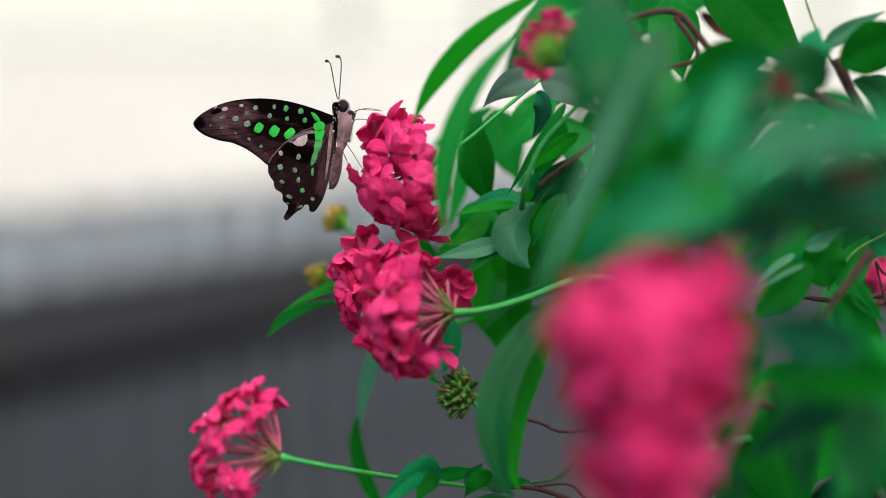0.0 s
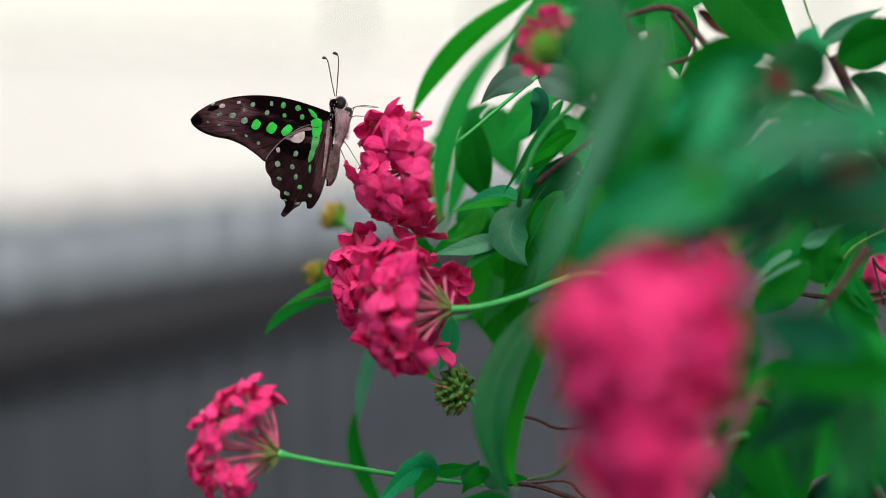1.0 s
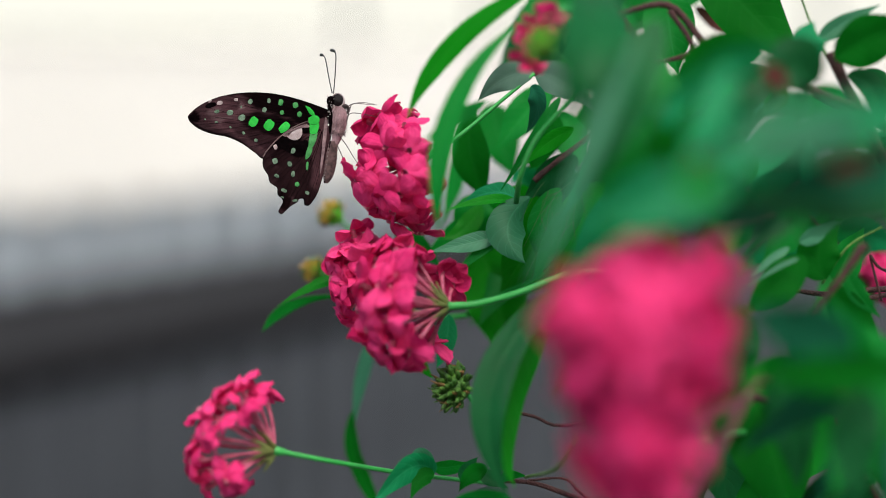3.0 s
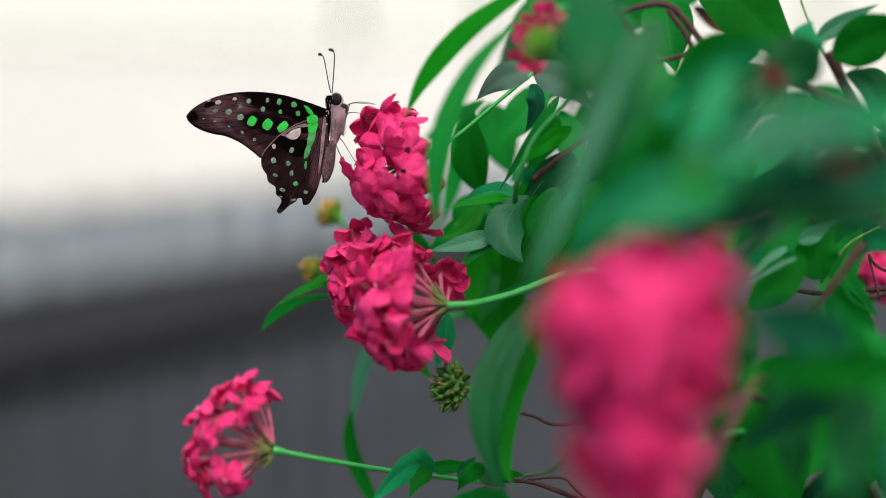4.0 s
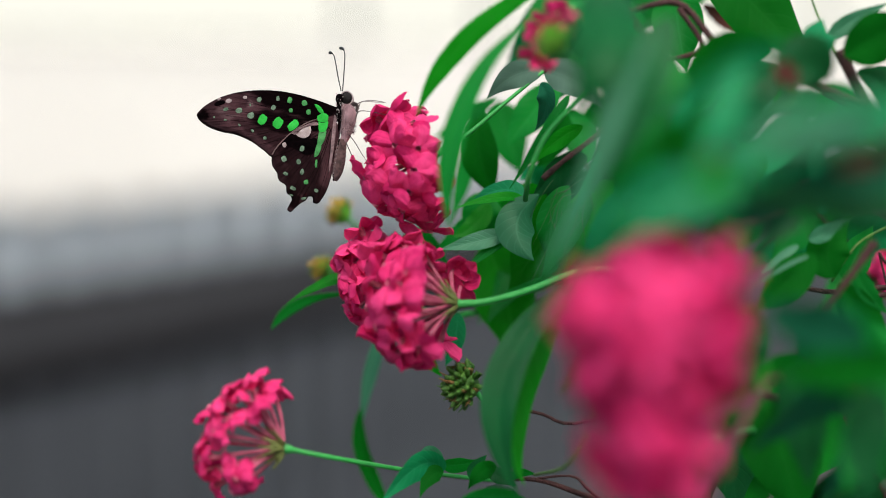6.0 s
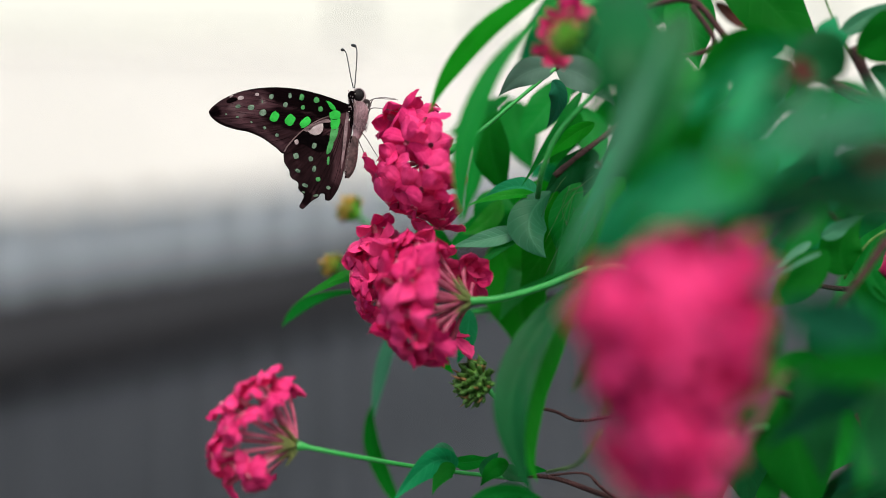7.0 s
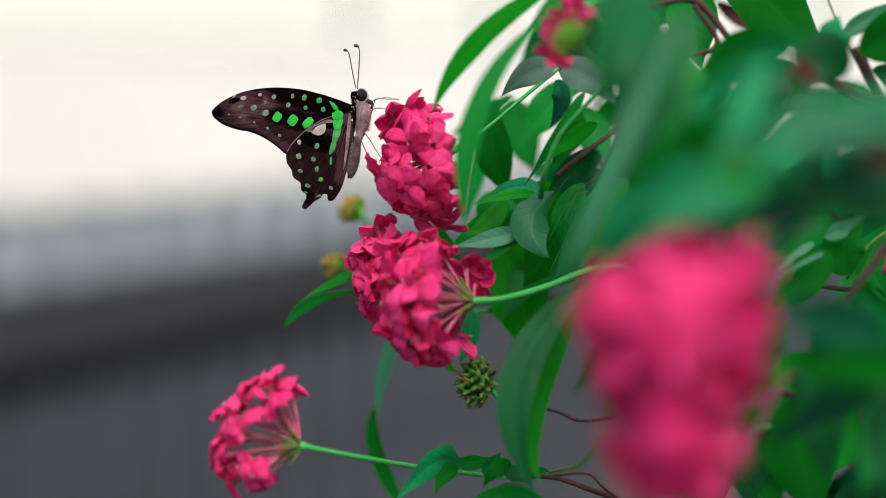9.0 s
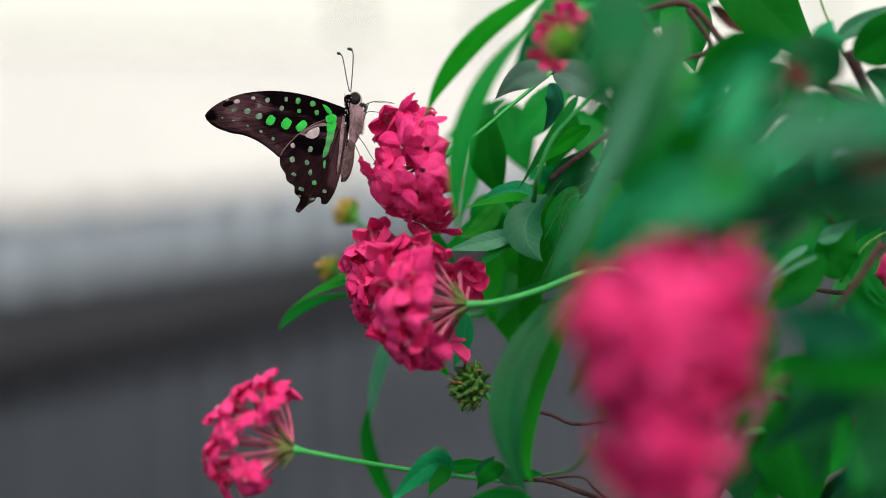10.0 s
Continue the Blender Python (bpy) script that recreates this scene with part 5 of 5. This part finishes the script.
spots(fore, -0.26, SPOT_PALE, [(-26.46, 6.66, 0.76, 0.90, -20), (-20.52, 7.02, 0.61, 0.90, 0), (-21.96, 4.14, 0.76, 0.90, -20), (-29.16, 1.62, 1.21, 1.06, 20), (-32.94, 3.24, 1.21, 0.90, 15), (-37.08, 3.60, 0.90, 0.61, 15), (-29.34, 5.04, 0.31, 0.45, 0), (-28.62, -3.24, 0.45, 0.61, 40), (-24.66, -5.58, 0.61, 0.61, 0), (-32.76, -1.44, 0.31, 0.45, 40), (-37.26, 0.18, 0.61, 0.31, 0), (-40.86, 1.08, 0.31, 0.31, 0)], "pale green spot")
spots(fore, -0.26, SPOT_WHITE, [(-36.18, 6.30, 1.08, 0.72, 20), (-30.96, 7.38, 0.72, 0.54, 0), (-39.24, 6.84, 0.72, 0.36, 30)], "whitish spot")
patch(hind, -0.68, SPOT_BLACK, ((-18.72, -5.58), (-16.92, -4.50), (-14.76, -3.78), (-12.96, -5.04), (-10.44, -5.94), (-8.28, -5.58), (-7.92, -7.74), (-9.36, -10.26), (-11.52, -10.98), (-13.68, -9.90), (-15.84, -8.64), (-18.00, -7.74)), "velvet black patch")
patch(hind, -0.78, SPOT_WHITE, ((-14.8, -4.4), (-13.3, -3.0), (-11.6, -2.0), (-10.2, -1.7), (-9.9, -3.4), (-10.6, -4.9), (-12.0, -5.6), (-13.6, -5.3)), "whitish patch")
patch(hind, -0.78, MAUVE, ((-16.20, -4.14), (-14.04, -2.52), (-10.80, -1.08), (-8.46, -0.54), (-7.56, -1.44), (-10.26, -1.80), (-12.96, -2.88), (-14.76, -4.50)), "mauve band along the leading edge")
spots(hind, -0.84, SPOT_BLACK, [(-9.00, -2.52, 0.99, 0.90, -30)], "small black spot")
patch(fore, -0.3, SPOT_GREEN, ((-9.00, 5.40), (-7.56, 4.86), (-6.12, 3.24), (-6.12, 2.16), (-7.56, 2.88)), "bright green wedge")
for outline in (((-7.92, 1.44), (-6.12, 2.34), (-4.50, 1.62), (-4.68, -0.18), (-6.12, -0.63), (-7.74, -0.18)), ((-7.56, -0.54), (-5.94, -0.81), (-4.50, -0.36), (-4.86, -2.52), (-5.94, -3.69), (-7.38, -3.24)), ((-7.38, -3.42), (-6.12, -3.96), (-5.04, -3.24), (-5.58, -5.94), (-6.84, -8.10), (-7.92, -7.74)), ((-8.10, -7.74), (-6.66, -8.10), (-7.38, -10.62), (-8.82, -11.70), (-8.64, -9.54))):
    patch(hind, -0.86, SPOT_GREEN if outline[0][1] > -1.5 else SPOT_MID, outline, "bright green band")
patch(hind, -0.76, MAUVE, ((-2.52, 1.80), (-1.80, 0.54), (-2.34, -6.30), (-3.42, -13.50), (-4.32, -16.38), (-3.78, -9.90), (-3.24, -3.60)), "pale pink fringe along the body")
spots(hind, -0.78, SPOT_WHITE, [(-18.36, -7.74, 0.72, 0.90, 20)], "whitish patch")
spots(hind, -0.78, SPOT_MID, [(-11.52, -19.62, 0.81, 0.81, 0), (-8.28, -13.68, 0.43, 1.44, -4)], "green spot")
spots(hind, -0.78, SPOT_PALE, [(-12.78, -9.00, 0.76, 1.06, -15), (-18.54, -12.24, 0.90, 1.06, 25), (-13.86, -13.14, 0.76, 0.90, 20), (-12.78, -16.38, 0.61, 1.06, -10), (-18.00, -16.92, 0.90, 0.61, -25), (-15.66, -21.60, 1.06, 0.61, -25), (-8.28, -22.32, 0.76, 0.61, -30), (-12.24, -24.84, 0.90, 0.45, 10), (-16.20, -23.76, 0.61, 0.31, -20)], "pale green spot")


bm = bmesh.new()
body_part("wing_edge", sweep(bm, curve_points([on_body(*q, -0.72) for q in HIND_RIM[1:6]], 20), [0.00013, 0.00023], 6), MARGIN, hind, "pale leading edge of the hindwing")

# veins of both near wings
for owner, y, ends in ((fore, -0.06, ((-37.80, 1.80), (-34.56, 0.00), (-30.60, -4.50), (-26.64, -7.74), (-12.60, 7.02), (-21.60, 8.10), (-30.60, 6.30), (-39.24, 4.50))),
                       (hind, -0.56, ((-21.60, -15.30), (-18.90, -19.80), (-16.38, -27.54), (-12.60, -24.66), (-7.92, -24.66), (-5.40, -19.80), (-21.96, -11.70)))):
    for x, z in ends:
        root = (-2.16, 1.80) if owner is fore else (-3.24, -1.26)
        bm = bmesh.new()
        dx, dz = x - root[0], z - root[1]
        pts = [on_body(root[0] + dx * t - dz * 0.05 * math.sin(math.pi * t), root[1] + dz * t + dx * 0.05 * math.sin(math.pi * t), y) for t in (0.05, 0.25, 0.5, 0.75, 1.0)]
        body_part("vein", sweep(bm, pts, [0.0001, 0.00005], 5), SPOT_BLACK, owner, "dark wing vein")

# body
bm = bmesh.new()
sweep(bm, curve_points([on_body(*q) for q in ((0.36, 6.30), (1.62, 3.60), (1.98, 0.36), (1.26, -3.78), (0.18, -7.38))], 14), [0.00108, 0.00158, 0.00192, 0.00218, 0.00238, 0.00252, 0.00256, 0.00246, 0.00228, 0.00205, 0.00182, 0.00162, 0.00145, 0.00128, 0.00095], 16)
for v in bm.verts:
    v.co += v.co.normalized() * 0.00015 * noise.noise(v.co * 700)
body_part("thorax", bm, FUR, butterfly, "furry pinkish-grey thorax")
bm = bmesh.new()
sweep(bm, curve_points([on_body(*q, -2.0) for q in ((-0.36, 8.46), (-1.08, 5.58), (-0.72, 1.26), (-0.90, -3.78))], 12), [0.00045, 0.00095, 0.00120, 0.00112, 0.00100, 0.00088, 0.00078, 0.00072, 0.00062, 0.00056, 0.00048, 0.00036, 0.00015], 8)
for v in bm.verts:
    v.co += Vector((noise.noise(v.co * 900), 0, noise.noise(v.co * 900 + Vector((7, 3, 1))))) * 0.0004
body_part("collar", bm, SPOT_BLACK, butterfly, "dark fur along the back")
bm = bmesh.new()
rng = random.Random(12)
for k in range(24):
    q = on_body(*(-0.18, 7.02)) + Vector((rng.uniform(-9, 4) * 0.00018, -2.6 * MM - rng.uniform(0, 0.4) * MM, rng.uniform(-26, 8) * 0.00018))
    ball(bm, q, (0.00016, 0.00011, 0.00023), None, 5, 4)
tagged(body_part("collar_flecks", bm, SPOT_WHITE, butterfly, "whitish flecks on the dark neck"), kind="stuff")
for seed, count, tint, label in ((4, 360, HAIR, "pale body hair"), (9, 190, BODY_DARK, "dark body hair")):
    bm = bmesh.new()
    rng = random.Random(seed)
    for k in range(count):
        a, s = rng.uniform(-1.5, 1.5), rng.uniform(-1, 1)
        c = on_body(*(1.62, 0.18)) + Vector((0.00234 * math.sin(a), -0.00234 * math.cos(a), s * 0.00612)) * (1 - 0.25 * s * s - (0.16 if s < -0.4 else 0.0))
        d = Vector((math.sin(a) * 0.7 + rng.uniform(-0.3, 0.3), -math.cos(a) * 0.5, rng.uniform(-1.3, -0.2))).normalized()
        sweep(bm, [c, c + d * 0.0006, c + d * 0.0013 + Vector((0, 0, -0.0003))], [0.00005, 0.00004, 0.00001], 3, False)
    tagged(body_part("thorax_hair", bm, tint, butterfly, label), kind="stuff")
bm = bmesh.new()
pts = curve_points([on_body(*q) for q in ((0.00, -5.94), (-0.54, -9.90), (-1.08, -13.86), (-1.80, -17.10), (-2.34, -19.26))], 36)
sweep(bm, pts, [(0.00144 + 0.00045 * math.sin(math.pi * i / 36)) * (1 - 0.62 * (i / 36) ** 5) * (1 + 0.05 * math.cos(i * 2.1)) for i in range(37)], 14)
body_part("abdomen", bm, ABDOMEN, butterfly, "segmented brown abdomen")
bm = bmesh.new()
back = [q + Vector((-0.00090 * (1 - 0.5 * (i / 36) ** 5), -0.00108 * (1 - 0.5 * (i / 36) ** 5), 0)) for i, q in enumerate(pts)]
body_part("back_stripe", sweep(bm, back, [0.00027, 0.00065, 0.00065, 0.00058, 0.00027], 8), SPOT_BLACK, butterfly, "black stripe along the abdomen")
for side in (-1, 1):
    bm = bmesh.new()
    for i in range(5, 34, 3):
        ball(bm, pts[i] + Vector((side * 0.00108 * (1 - 0.5 * (i / 36) ** 5), -0.00135 * (1 - 0.5 * (i / 36) ** 5) - (0.0005 if side < 0 else 0), 0)), (0.00013, 0.00018, 0.00024), None, 6, 4)
    body_part("abdomen_dots", bm, SPOT_WHITE if side < 0 else BODY_DARK, butterfly, "row of abdomen dots")
bm = bmesh.new()
ball(bm, on_body(*(0.90, 6.84)), (0.00216, 0.00198, 0.00216))
body_part("head", bm, BODY_DARK, butterfly, "dark head")
for y in (-1, 1):
    bm = bmesh.new()
    ball(bm, on_body(*(1.44, 7.02), y * 1.5), (0.00180, 0.00090, 0.00198), None, 20, 14)
    eye = body_part("eye", bm, EYE, butterfly, "glossy black compound eye")
    bm = bmesh.new()
    ring = [on_body(*(1.44, 7.02), y * 1.5) + Vector((0.00198 * math.cos(a * 0.3142), 0, 0.00216 * math.sin(a * 0.3142))) for a in range(21)]
    body_part("eye_ring", sweep(bm, ring, [0.00023, 0.00023], 5, False), SPOT_WHITE, eye, "whitish ring round the eye")
    bm = bmesh.new()
    palp = curve_points([on_body(*q, y * 0.7) for q in ((2.52, 4.86), (4.14, 5.22), (4.86, 4.14), (4.32, 2.88))], 10)
    body_part("palp", sweep(bm, palp, [0.00045, 0.00072, 0.00072, 0.00072, 0.00065, 0.00054, 0.00054, 0.00054, 0.00047, 0.00036, 0.00018], 7), BODY_DARK, butterfly, "curved dark palp")
for tips, y in ((((-0.36, 9.36), (-1.26, 13.50), (-2.16, 18.54), (-2.70, 20.70), (-3.42, 21.42), (-4.32, 21.60)), -0.5), (((0.00, 9.36), (0.36, 13.50), (0.72, 18.90), (0.72, 21.60), (0.18, 22.86), (-1.08, 23.22)), 0.5)):
    bm = bmesh.new()
    line = curve_points([on_body(*q, y) for q in tips], 24)
    body_part("antenna", sweep(bm, line, [0.00018 if i < 18 else 0.00018 + 0.00034 * math.sin((i - 17) / 8.5 * math.pi) for i in range(25)], 7), ANTENNA, butterfly, "thin clubbed antenna")
for name, way in (("foreleg", ((2.34, -3.06), (4.14, 0.18), (5.40, 4.50), (6.48, 5.94), (9.90, 5.76), (14.04, 5.40))), ("foreleg", ((2.52, 0.00), (4.32, 1.26), (5.58, 2.88), (9.00, 2.70), (14.04, 1.62))),
                  ("middle_leg", ((1.80, -4.14), (3.96, -6.84), (6.48, -10.98), (9.36, -15.30))), ("hind_leg", ((0.72, -5.94), (2.34, -9.54), (3.60, -12.42), (5.04, -15.30))), ("proboscis", ((4.32, 4.14), (5.40, 5.58), (9.00, 6.30), (13.32, 5.76)))):
    bm = bmesh.new()
    k = -2.2 if name == "middle_leg" else -1.0
    line = curve_points([on_body(*q, k * (0.4 + i * 0.5)) for i, q in enumerate(way)], 16)
    body_part(name, sweep(bm, line, [0.00022, 0.00009], 6), LIMB, butterfly, "thin dark leg" if "leg" in name else "uncoiled feeding tube")
